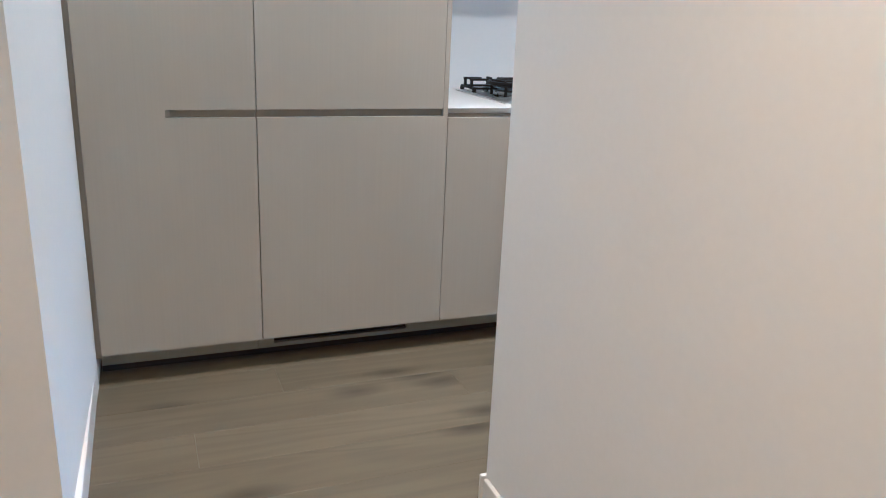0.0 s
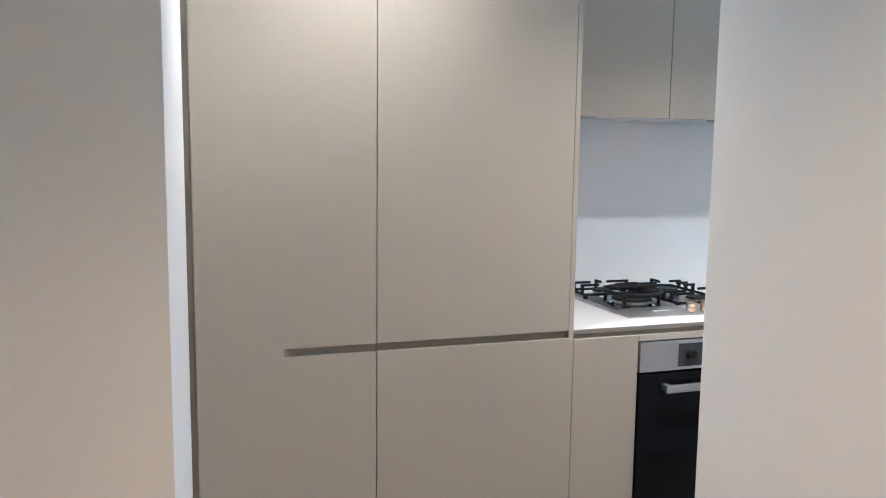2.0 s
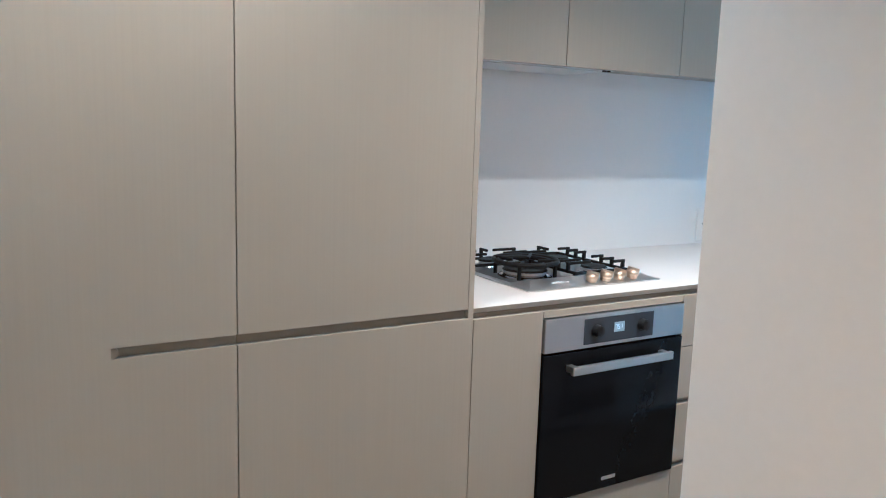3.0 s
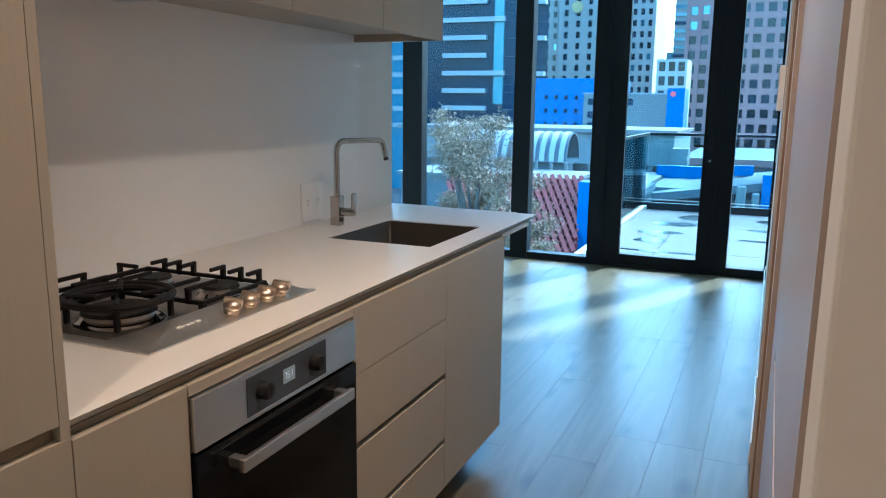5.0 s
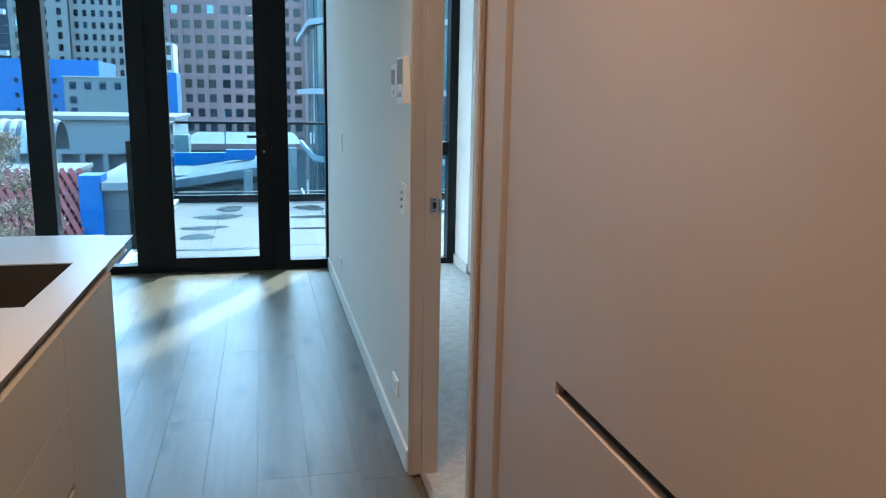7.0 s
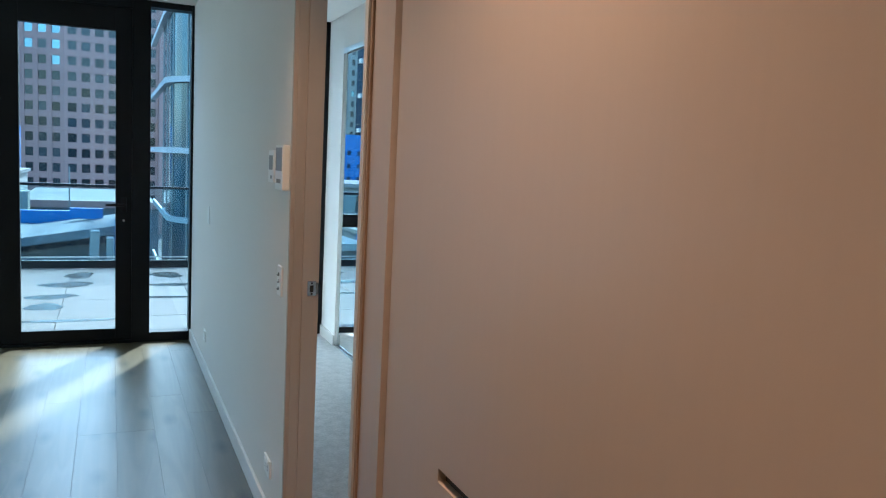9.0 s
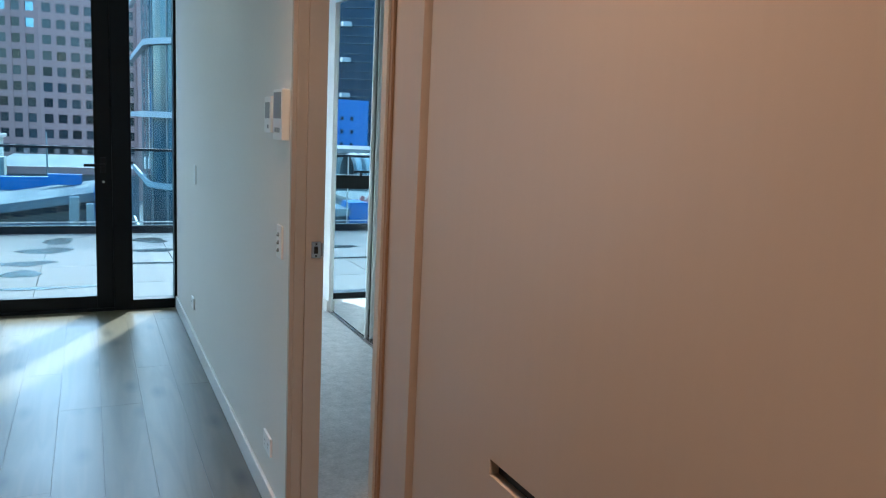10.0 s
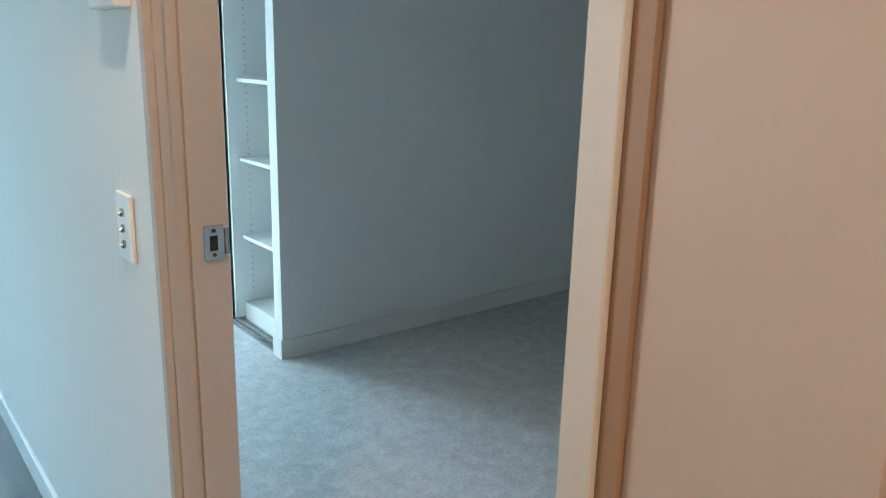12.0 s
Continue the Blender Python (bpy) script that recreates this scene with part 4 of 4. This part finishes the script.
# pink granite office tower
tower = thing("office_tower", (-3, 190, GZ), "pink granite office tower with square punched windows", "tower")
# upper rows of the left front take skywin panes, their sky reflection painted as colour
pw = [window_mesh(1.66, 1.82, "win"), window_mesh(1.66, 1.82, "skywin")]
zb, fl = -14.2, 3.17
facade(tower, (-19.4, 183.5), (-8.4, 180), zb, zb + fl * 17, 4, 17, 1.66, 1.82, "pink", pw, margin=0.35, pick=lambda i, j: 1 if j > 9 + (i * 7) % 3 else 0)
facade(tower, (-8.4, 180), (10.1, 181.5), zb, zb + fl * 17, 7, 17, 1.66, 1.82, "pink", pw, margin=0.15, pick=lambda i, j: 0)
block(tower, (-19.0, 184.6, GZ), (9.8, 205, zb + fl * 17), "pink")
block(tower, (-22.0, 187, GZ), (-19.0, 205, 5), "pink", "wing")
block(tower, (-8.0, 182.0, GZ), (10.0, 184.6, zb), "pink", "base")
block(tower, (10.11, 180.6, GZ), (15.5, 200, zb + fl * 17), "pink", "stair_core")

# cream hotel tower
hotel = thing("hotel_tower", (-52, 240, GZ), "cream hotel tower with rows of small windows", "tower")
hw = [window_mesh(1.1, 1.7, "win"), window_mesh(1.1, 1.7, "skywin")]
facade(hotel, (-66.5, 232), (-60.5, 231), 4.5, 42.0, 2, 12, 1.1, 1.7, "cream", hw, margin=0.6, pick=lambda i, j: (i + j) % 5 == 0)
facade(hotel, (-60.5, 228.6), (-49.0, 228.6), 4.5, 42.0, 3, 12, 1.2, 1.8, "cream", [window_mesh(1.2, 1.8, "win")], margin=0.4)
facade(hotel, (-49.0, 231), (-33.0, 231), 4.5, 42.0, 7, 12, 1.1, 1.7, "cream", hw, margin=0.4, pick=lambda i, j: (i * 3 + j) % 7 == 0)
block(hotel, (-66.3, 233.0, GZ), (-33.2, 255, 42.0), "cream")
block(hotel, (-66.3, 231.4, GZ), (-33.2, 233.0, 4.4), "cream", "podium")
part("crest", rod((-55.0, 228.5, 29.5), (-55.0, 227.9, 29.5), 1.6, 24), material("gilt_disc", (0.62, 0.52, 0.25), 0.4, 0.6), hotel, "round gilt disc")

# dark glass tower with white bands
dark_t = thing("apartment_tower", (-58, 165, GZ), "dark blue glass tower with white balcony bands", "tower")
block(dark_t, (-85, 151, GZ), (-51.0, 180, 60), "curtain")
bm = bmesh.new()
v = [bm.verts.new(p) for p in ((-51.0, 151.0, GZ), (-43.2, 156, GZ), (-43.2, 156, 60), (-51.0, 151.0, 60), (-50.4, 180, GZ), (-50.4, 180, 60))]
bm.faces.new((v[0], v[1], v[2], v[3])); bm.faces.new((v[1], v[4], v[5], v[2]))
part("flank", bm, C["curtain"], dark_t)
part("lift_core", boxes(((-52.9, 150.7, 1.5), (-50.9, 151.2, 60))), C["cyan"], dark_t, "aqua glass stair strip")
part("wing", boxes(((-92, 150.25, GZ), (-69.6, 151, 60))), material("pale_blue_curtain_wall", (0.07, 0.15, 0.22), 0.2, 0, 0.25, 0.2), dark_t, "lighter blue glass wing")
for j in range(17):
    z = -3.4 + 3.53 * j
    x1 = -54.4 if j % 3 else -50.6
    part("balcony", boxes(((-64.0, 150.0, z), (x1, 151.0, z + 0.95))), C["white"], dark_t, "white balcony band")
    part("balcony", boxes(((-81.0, 150.0, z - 0.3), (-72.5, 151.0, z + 0.65))), C["white"], dark_t)
    bm = boxes(((-51.0, 150.85, z + 1.6), (-50.7, 151.0, z + 1.75)))
    add_tube(bm, [(-51.0, 150.9, z + 0.2), (-43.2, 155.9, z + 0.2)], 0.09, 4)
    add_tube(bm, [(-51.0, 150.9, z + 1.7), (-43.2, 155.9, z + 1.7)], 0.06, 4)
    part("floor_line", bm, C["slate"], dark_t)
    if j % 2:
        part("sill", boxes(((-45.2, 154.2, z), (-43.4, 155.8, z + 0.9))), C["white"], dark_t)

# pale far skyscraper, narrow blue tower
pale = thing("skyscraper", (-33, 310, GZ), "pale far skyscraper with fine horizontal floors", "tower")
block(pale, (-36.3, 300, GZ), (-29.5, 320, 110), "pale")
for j in range(32):
    part("floor_line", boxes(((-36.4, 299.6, -4 + 2.9 * j), (-29.4, 300, -4 + 2.9 * j + 1.1))), C["curtain"] if j % 4 == 0 else C["skywin"], pale)
slim = thing("skyscraper", (-43, 350, GZ), "slim blue glass skyscraper far away", "tower")
block(slim, (-44.5, 345, GZ), (-39.8, 360, 24), "skywin")
olive = thing("office_block", (-13.5, 120, GZ), "small tan office block with dark windows", "building")
facade(olive, (-15.5, 115), (-11.3, 115), -2.0, 8.0, 3, 5, 0.9, 1.3, "cream", [window_mesh(0.9, 1.3, "win")], margin=0.1)
block(olive, (-15.4, 115.5, GZ), (-11.4, 122, 8.0), "cream")

# blue block and grey block
bb = thing("blue_building", (-18.5, 80, GZ), "cobalt blue clad building with small windows", "building")
facade(bb, (-22.1, 75), (-13.6, 75), -1.4, 4.0, 6, 3, 0.36, 0.42, "blue", [window_mesh(0.36, 0.42, "curtain")], margin=1.2, depth=0.15, row0=0.3, pitch=1.3)
block(bb, (-22.0, 75.2, GZ), (-13.7, 84, 3.95), "blue")
gb = thing("grey_building", (-11.5, 76, GZ), "pale grey concrete block with a few windows", "building")
block(gb, (-15.9, 72, GZ), (-7.1, 74.6, 2.46), "pale")
gw = window_mesh(0.55, 0.60, "curtain")
for x, z in ((-15.2, 1.75), (-14.0, 1.75), (-12.8, 1.75), (-11.6, 1.75), (-15.2, 0.55), (-15.2, -0.4)):
    wall_window(gw, x, 71.97, z, gb)
part("coping", boxes(((-16.0, 71.9, 2.46), (-7.0, 74.7, 2.58))), C["white"], gb)
bt = thing("blue_tower", (-6.4, 64, GZ), "narrow cobalt blue tower with a round red sign", "tower")
block(bt, (-7.05, 62, GZ), (-5.75, 65, 2.8), "blue")
part("lightbox", rod((-6.6, 61.98, 2.35), (-6.6, 61.90, 2.35), 0.20, 20), material("red_sign", (0.75, 0.08, 0.10), 0.4), bt, "round red sign")
part("lightbox", boxes(((-6.67, 61.86, 2.33), (-6.53, 61.90, 2.37))), C["white"], bt)

# long grey hall
hall = thing("market_hall", (-9, 52, GZ), "long pale grey hall with a white roof edge", "building")
block(hall, (-24, 50, -2.4), (-4.9, 60, -0.35), "grey")
part("roof", boxes(((-24.2, 49.7, -0.35), (-4.7, 60.2, -0.14))), C["slate"], hall, "grey metal roof")
part("roof_edge", boxes(((-24.2, 49.6, -0.35), (-4.7, 49.7, -0.10))), C["pale"], hall, "pale roof edge")
block(hall, (-24, 50.6, GZ), (-4.9, 60, -2.4), "slate", "undercroft")
for x in (-11.5, -10.2, -8.9, -7.6, -6.3):
    part("column", boxes(((x - 0.15, 50.05, GZ), (x + 0.15, 50.4, -2.4))), C["pale"], hall)

# striped vaulted canopy
vault = thing("vaulted_canopy", (-11.8, 39, GZ), "barrel vaulted canopy striped with white ribs", "canopy")
VR = 1.48
def arc_band(x0, x1, r, mat, name, label=""):
    bm = bmesh.new()
    prev = None
    for k in range(15):
        a = math.pi * k / 14
        y, z = 39.5 - r * math.cos(a), -1.45 + r * math.sin(a)
        y2, z2 = 39.5 - (r - 0.05) * math.cos(a), -1.45 + (r - 0.05) * math.sin(a)
        cur = [bm.verts.new(p) for p in ((x0, y, z), (x1, y, z), (x1, y2, z2), (x0, y2, z2))]
        if prev:
            for i in range(4):
                bm.faces.new((prev[i], prev[(i + 1) % 4], cur[(i + 1) % 4], cur[i]))
        prev = cur
    part(name, bm, C[mat], vault, label, True)
arc_band(-15.4, -8.8, VR - 0.06, "slate", "roof", "dark roof skin")
for k in range(13):
    arc_band(-15.4 + 0.515 * k, -15.4 + 0.515 * k + 0.27, VR, "white", "rib")
block(vault, (-15.2, 38.0, GZ), (-8.4, 41.2, -2.45), "slate", "base")
for k in range(9):
    part("post", boxes(((-15.1 + 0.78 * k, 37.95, -2.45), (-14.98 + 0.78 * k, 38.07, -1.5))), C["pale"], vault)
pod = thing("podium_building", (-9, 34, GZ), "low slate grey podium building", "building")
block(pod, (-16, 33.5, GZ), (-7.3, 37.9, -2.05), "slate")
part("coping", boxes(((-16.1, 33.3, -2.05), (-7.2, 37.95, -1.88))), C["deck"], pod)
block(pod, (-7.2, 38, GZ), (-5.0, 48, -2.6), "deck", "terrace")

# red lattice roof
lat = thing("lattice_screen", (-7.5, 26, GZ), "sloping red lattice screen of diagonal slats", "screen")
def lat_point(u, v):                    # u along, v up the slope
    return Vector((-10.5 + 5.35 * u, 24.2 + 2.6 * v, -4.9 + 3.75 * v))
bm = bmesh.new()
q = [lat_point(0, 0), lat_point(1, 0), lat_point(1, 1), lat_point(0, 1)]
off = Vector((0, 0.12, -0.09))
bm.faces.new([bm.verts.new(p + off) for p in q])
r = bmesh.ops.extrude_face_region(bm, geom=list(bm.faces))
bmesh.ops.translate(bm, verts=[g for g in r["geom"] if isinstance(g, bmesh.types.BMVert)], vec=(0, 0.2, -0.15))
part("backing", bm, C["redback"], lat)
for k in range(-9, 21):
    u0, u1 = k / 20.0, k / 20.0 + 0.46
    t0, t1 = 0.0, 1.0
    if u0 < 0: t0 = -u0 / (u1 - u0)
    if u1 > 1: t1 = (1 - u0) / (u1 - u0)
    if t1 - t0 < 0.05: continue
    for flip in (0, 1):
        f = (lambda t: lat_point(u0 + (u1 - u0) * t, 1 - t if not flip else t))
        a, b = f(t0), f(t1)
        d = (b - a).normalized()
        nrm = (lat_point(1, 0) - lat_point(0, 0)).cross(lat_point(0, 1) - lat_point(0, 0)).normalized()
        side = d.cross(nrm) * (0.075 if not flip else 0.03)
        hgt = nrm * (0.10 if not flip else 0.03)
        bm = bmesh.new()
        vs = [bm.verts.new(p) for p in (a - side - nrm * 0.05, a + side - nrm * 0.05, a + side + hgt, a - side + hgt, b - side - nrm * 0.05, b + side - nrm * 0.05, b + side + hgt, b - side + hgt)]
        for fc in ((0, 1, 5, 4), (1, 2, 6, 5), (2, 3, 7, 6), (3, 0, 4, 7), (0, 3, 2, 1), (4, 5, 6, 7)):
            bm.faces.new([vs[i] for i in fc])
        part("slat", bm, C["red"], lat)
bx = thing("blue_pylon", (-4.9, 26.2, GZ), "cobalt blue pylon beside the red lattice", "pylon")
block(bx, (-5.22, 25.6, GZ), (-4.55, 26.6, -1.22), "blue")
block(bx, (-4.55, 25.9, GZ), (-3.2, 29, -1.7), "slate", "wing")
part("ledge", boxes(((-4.6, 25.6, -1.7), (-3.1, 29.2, -1.45))), C["grey"], bx)

# roofs below the balcony
rf = thing("terrace_building", (-1.5, 40, GZ), "low grey terrace building with blue parapets and concrete fins", "building")
block(rf, (-4.9, 40.5, GZ), (1.0, 46, -2.75), "slate")
bm = bmesh.new()                         # roof deck, higher at one end
v = [bm.verts.new(p) for p in ((-5.3, 39.0, -3.05), (1.3, 39.0, -2.05), (1.3, 46.2, -2.05), (-5.3, 46.2, -3.05), (-5.3, 39.0, -3.45), (1.3, 39.0, -2.45), (1.3, 46.2, -2.45), (-5.3, 46.2, -3.45))]
for q in ((0, 1, 2, 3), (7, 6, 5, 4), (0, 4, 5, 1), (1, 5, 6, 2), (2, 6, 7, 3), (3, 7, 4, 0)):
    bm.faces.new([v[k] for k in q])
part("roof", bm, C["slate"], rf, "dark sloping roof deck")
part("parapet", boxes(((-5.4, 46.4, -2.75), (-1.6, 47.0, -2.05))), C["blue"], rf, "blue parapet")
part("parapet", boxes(((-1.6, 44.5, -2.3), (0.0, 45.0, -1.75))), C["blue"], rf, "blue parapet")
part("parapet", boxes(((0.55, 38.7, -3.6), (1.15, 39.0, -1.75))), C["blue"], rf, "blue fin")
part("plant_box", boxes(((-4.9, 48.5, -2.2), (-3.9, 50, -1.15))), C["pale"], rf)
part("plant_box", boxes(((1.35, 39.2, -4.6), (2.1, 40.5, -1.30))), C["pale"], rf)
gwin = window_mesh(0.62, 0.55, "curtain")
for k in range(9):
    wall_window(gwin, -4.7 + 0.66 * k, 40.42, -3.45 + 0.085 * k, rf)


def fin(x, y, w, z0, z1, lean):
    """A tall concrete blade that narrows and leans a little."""
    bm = boxes(((x, y, z0), (x + w, y + 0.7, z1)))
    for q in bm.verts:
        if q.co.z > z0 + 0.1:
            q.co.x += lean + (0.06 if q.co.x < x + w / 2 else -0.06)
    bmesh.ops.bevel(bm, geom=list(bm.edges), offset=0.03, segments=1, affect='EDGES')
    part("fin", bm, C["pale"], rf, "pale concrete blade")
for x, w, top, lean in ((-4.35, 0.55, -4.1, 0.10), (-2.15, 0.5, -4.0, 0.0), (-0.65, 0.50, -2.05, 0.16), (0.10, 0.42, -2.35, 0.05)):
    fin(x, 35.4, w, -8.6, top, lean)
ramp = thing("ramp_building", (-2, 32, GZ), "curved concrete ramp building with orange panels", "building")
for z, o, m in ((-5.0, 0.0, "slate"), (-6.6, 0.25, "deck"), (-8.2, 0.5, "deck")):
    bm = bmesh.new()
    ring = [(-6.4 + 8.0 * k / 14, 37.2 - o - 1.1 * math.sin(math.pi * k / 14), z + 1.15 * (k / 14) ** 1.4) for k in range(15)]
    rows = [[bm.verts.new((x, y + dy, zz + dz)) for x, y, zz in ring] for dy, dz in ((0, -0.42), (0, 0.25), (0.2, 0.25), (0.2, 0.0), (2.6, 0.0), (2.6, -0.42))]
    for a, b in zip(rows, rows[1:] + rows[:1]):
        for k in range(14):
            bm.faces.new((a[k], a[k + 1], b[k + 1], b[k]))
    part("ramp_deck", bm, C[m], ramp, "curved concrete deck")
block(ramp, (-6.3, 38.4, GZ), (1.4, 39.0, -3.6), "slate")
for k in range(9):
    for row, z in enumerate((-5.95, -7.5)):
        zz = z + 1.15 * (k / 9) ** 1.4
        if (k + row) % 3 != 2:
            part("orange_panel", boxes(((-5.6 + 0.74 * k, 38.30, zz - 0.2), (-5.25 + 0.74 * k, 38.38, zz + 0.55))), C["red"], ramp)
        part("column", boxes(((-5.9 + 0.74 * k, 37.9, zz - 0.6), (-5.78 + 0.74 * k, 38.02, zz + 0.75))), C["pale"], ramp)
pole = thing("mast", (-2.2, 58, GZ), "thin grey lighting mast", "mast")
part("pole", rod((-2.2, 58, GZ), (-2.2, 58, 0.1), 0.05, 8), C["grey"], pole)
park = thing("car_park_roof", (-1, 90, GZ), "wide pale roof with a reddish edge", "building")
block(park, (-9, 85, GZ), (5, 120, -4.4), "slate")
part("edge", boxes(((-9, 84.6, -4.6), (5, 85, -3.9))), C["pink"], park)

# curved glass tower
ct = thing("curved_glass_tower", (9, 46, GZ), "curved teal glass tower with white floor bands", "tower")
def ct_plan(r_off):
    pts = []
    cx, cy, r = 6.75, 43.6, 3.5 + r_off
    for k in range(13):
        a = math.pi * (1.0 + 0.5 * k / 12)
        pts.append((cx + r * math.cos(a), cy + r * math.sin(a)))
    pts.append((20.0, cy - r))
    return [(pts[0][0], 58.0)] + pts
for j in range(9):
    z0 = -16.7 + 3.62 * j
    bot = z0
    o = 0.28 if j > 4 else 0.12
    plan_o, plan_i = ct_plan(o), ct_plan(-0.02)
    bm = bmesh.new()
    A = [[bm.verts.new((x, y, z)) for x, y in pl] for pl, z in ((plan_i, bot), (plan_o, bot), (plan_o, bot + 0.30), (plan_i, bot + 0.30))]
    for u, v in zip(A, A[1:]):
        for k in range(len(u) - 1):
            bm.faces.new((u[k], u[k + 1], v[k + 1], v[k]))
    part("floor_band", bm, C["white"], ct, "white curved floor band", True)
    pl = ct_plan(0.0)
    for k in range(len(pl) - 1):
        segs = 1 if k not in (0, len(pl) - 2) else 9
        for s in range(segs):
            (xa, ya), (xb, yb) = pl[k], pl[k + 1]
            x0, y0 = xa + (xb - xa) * s / segs, ya + (yb - ya) * s / segs
            x1, y1 = xa + (xb - xa) * (s + 1) / segs, ya + (yb - ya) * (s + 1) / segs
            if k == 0 and s < 6: continue
            bm = bmesh.new()
            vs = [bm.verts.new(p) for p in ((x0, y0, bot + 0.3), (x1, y1, bot + 0.3), (x1, y1, bot + 3.62), (x0, y0, bot + 3.62))]
            bm.faces.new(vs)
            ob = part("glazing", bm, C["teal"], ct)
            if s % 2 == 0 and k % 3 == 0:
                part("mullion", rod((x0, y0 - 0.03, bot + 0.3), (x0, y0 - 0.03, bot + 3.62), 0.05, 6), C["pale"], ct)

# backdrop of further blocks so that the streets close
for k, (x, y, w, h, m) in enumerate(((-110, 210, 40, 45, "grey"), (30, 240, 30, 70, "cream"), (70, 200, 34, 50, "grey"), (-95, 120, 20, 26, "pale"), (-150, 160, 40, 60, "curtain"), (62, 120, 30, 34, "pale"))):
    fb = thing("city_block", (x, y, GZ), "plain city building among the towers", "building", "city blocks")
    facade(fb, (x - w / 2, y), (x + w / 2, y), GZ, h, max(4, int(w / 5)), 14, 2.2, 2.0, m, [window_mesh(2.2, 2.0, "win")], margin=0.5)
    block(fb, (x - w / 2 + 0.1, y + 0.5, GZ), (x + w / 2 - 0.1, y + 18, h), m)

# ---- trees ----
def tree(x, y, top, spread, leaf, label, seed, clumps, leaves, size):
    r = random.Random(seed)
    t = thing("tree", (x, y, GZ), label, "tree")
    bm = bmesh.new()
    fork = top - spread * 2.1
    trunk = [(x + 0.25 * math.sin(k * 1.3), y + 0.2 * math.cos(k), GZ + (fork - GZ) * k / 5) for k in range(6)]
    add_tube(bm, trunk, [0.30 - 0.03 * k for k in range(6)], 8)
    tips = []
    for k in range(11):
        a = 2 * math.pi * k / 11 + r.uniform(-0.3, 0.3)
        rad = spread * r.uniform(0.35, 1.0)
        tip = Vector((x + rad * math.cos(a), y + rad * math.sin(a), fork + r.uniform(0.25, 1.0) * (top - fork)))
        s0 = Vector(trunk[-1]) - Vector((0, 0, r.uniform(0, 0.8)))
        mid = s0.lerp(tip, 0.5) + Vector((r.uniform(-0.2, 0.2), r.uniform(-0.2, 0.2), 0.25))
        add_tube(bm, [s0, mid, tip], [0.06, 0.035, 0.012], 6)
        tips += [tip, mid.lerp(tip, 0.5)]
        for _ in range(3):
            tw = mid.lerp(tip, r.uniform(0.2, 0.9))
            e2 = tw + Vector((r.uniform(-0.5, 0.5), r.uniform(-0.5, 0.5), r.uniform(-0.1, 0.45))) * spread * 0.35
            add_tube(bm, [tw, e2], [0.02, 0.006], 5)
            tips.append(e2)
    part("trunk", bm, C["bark"], t, "pale bark trunk and limbs", True)
    verts, faces = [], []
    for tip in tips[:clumps]:
        cs = r.uniform(0.25, 0.5) * spread * 0.55
        for _ in range(leaves):
            p = tip + Vector((r.gauss(0, 0.5), r.gauss(0, 0.5), r.gauss(-0.1, 0.36))) * cs
            d = Vector((r.gauss(0, 1), r.gauss(0, 1), r.gauss(-0.5, 0.8))).normalized() * size * r.uniform(0.6, 1.3)
            s = d.cross(Vector((r.gauss(0, 1), r.gauss(0, 1), r.gauss(0, 1)))).normalized() * size * 0.22
            k = len(verts)
            verts += [p - d, p + s, p + d, p - s]
            faces.append((k, k + 1, k + 2, k + 3))
    me = bpy.data.meshes.new("crown")
    me.from_pydata([Vector(v) - base_of(t) for v in verts], [], faces)
    me.materials.append(C[leaf])
    cr = new("crown", me)
    cr.parent = t
    tagged(cr, kind="stuff")
tree(-6.35, 18.2, 1.15, 1.55, "leaf", "gum tree with dry olive brown leaves", 3, 55, 260, 0.070)
tree(-6.2, 20.4, -0.5, 1.5, "leaf", "lower gum tree with sparse olive leaves", 8, 55, 240, 0.070)
tree(1.9, 38, -3.9, 1.3, "green", "small green street tree beside the terraces", 5, 50, 160, 0.08)
tree(4.5, 36, -5.0, 1.6, "green", "small green street tree", 6, 50, 160, 0.08)
# ---- floors ----
carpet_floor = structure("floor_bedroom", [((1.004, 1.40, -0.03), (4.6, 5.93, 0.004))], "carpet", "grey cut pile carpet in the bedroom", "carpet")
sub = structure("floor", [((-3.72, -2.9, -0.06), (4.52, 6.06, -0.012))], "gap", "oak floorboards running towards the window", "floor")
W = 0.19
rnd = random.Random(4)
plank_meshes = {}
def plank(x0, x1, y0, y1):
    key = (round(x1 - x0, 3), round(y1 - y0, 2))
    if key not in plank_meshes:
        bm = boxes(((0, 0, -0.012), (x1 - x0 - 0.0004, y1 - y0 - 0.0004, 0)))
        bmesh.ops.bevel(bm, geom=[e for e in bm.edges if all(v.co.z > -0.001 for v in e.verts)], offset=0.0006, segments=1, affect='EDGES')
        me = bpy.data.meshes.new("plank")
        bm.to_mesh(me); bm.free()
        me.materials.append(M["oak"])
        plank_meshes[key] = me
    ob = new("plank", plank_meshes[key])
    ob.location = (x0, y0, 0)
    ob.parent = sub
x = -3.60
while x < 4.38:
    x1 = x + W
    lo, hi = (2.503, 5.93) if x1 < -0.74 else ((WEST_END - 0.02, 5.93) if x1 < 0.80 else ((-2.8, 5.93) if x < 0.95 else (-2.8, -0.17)))
    xr = x1
    y = lo - rnd.choice((0, 0.3, 0.6, 0.9, 1.2, 1.5))
    while y < hi:
        n = y + rnd.choice((1.5, 1.8, 2.1))
        a, b = max(y, lo), min(n, hi)
        if b - a > 0.05:
            if x < 1.0 and x1 > 1.0 and a > -0.17:
                xr = 1.0
            plank(x, xr, round(a, 2), round(b, 2))
        y = n
    x = x1
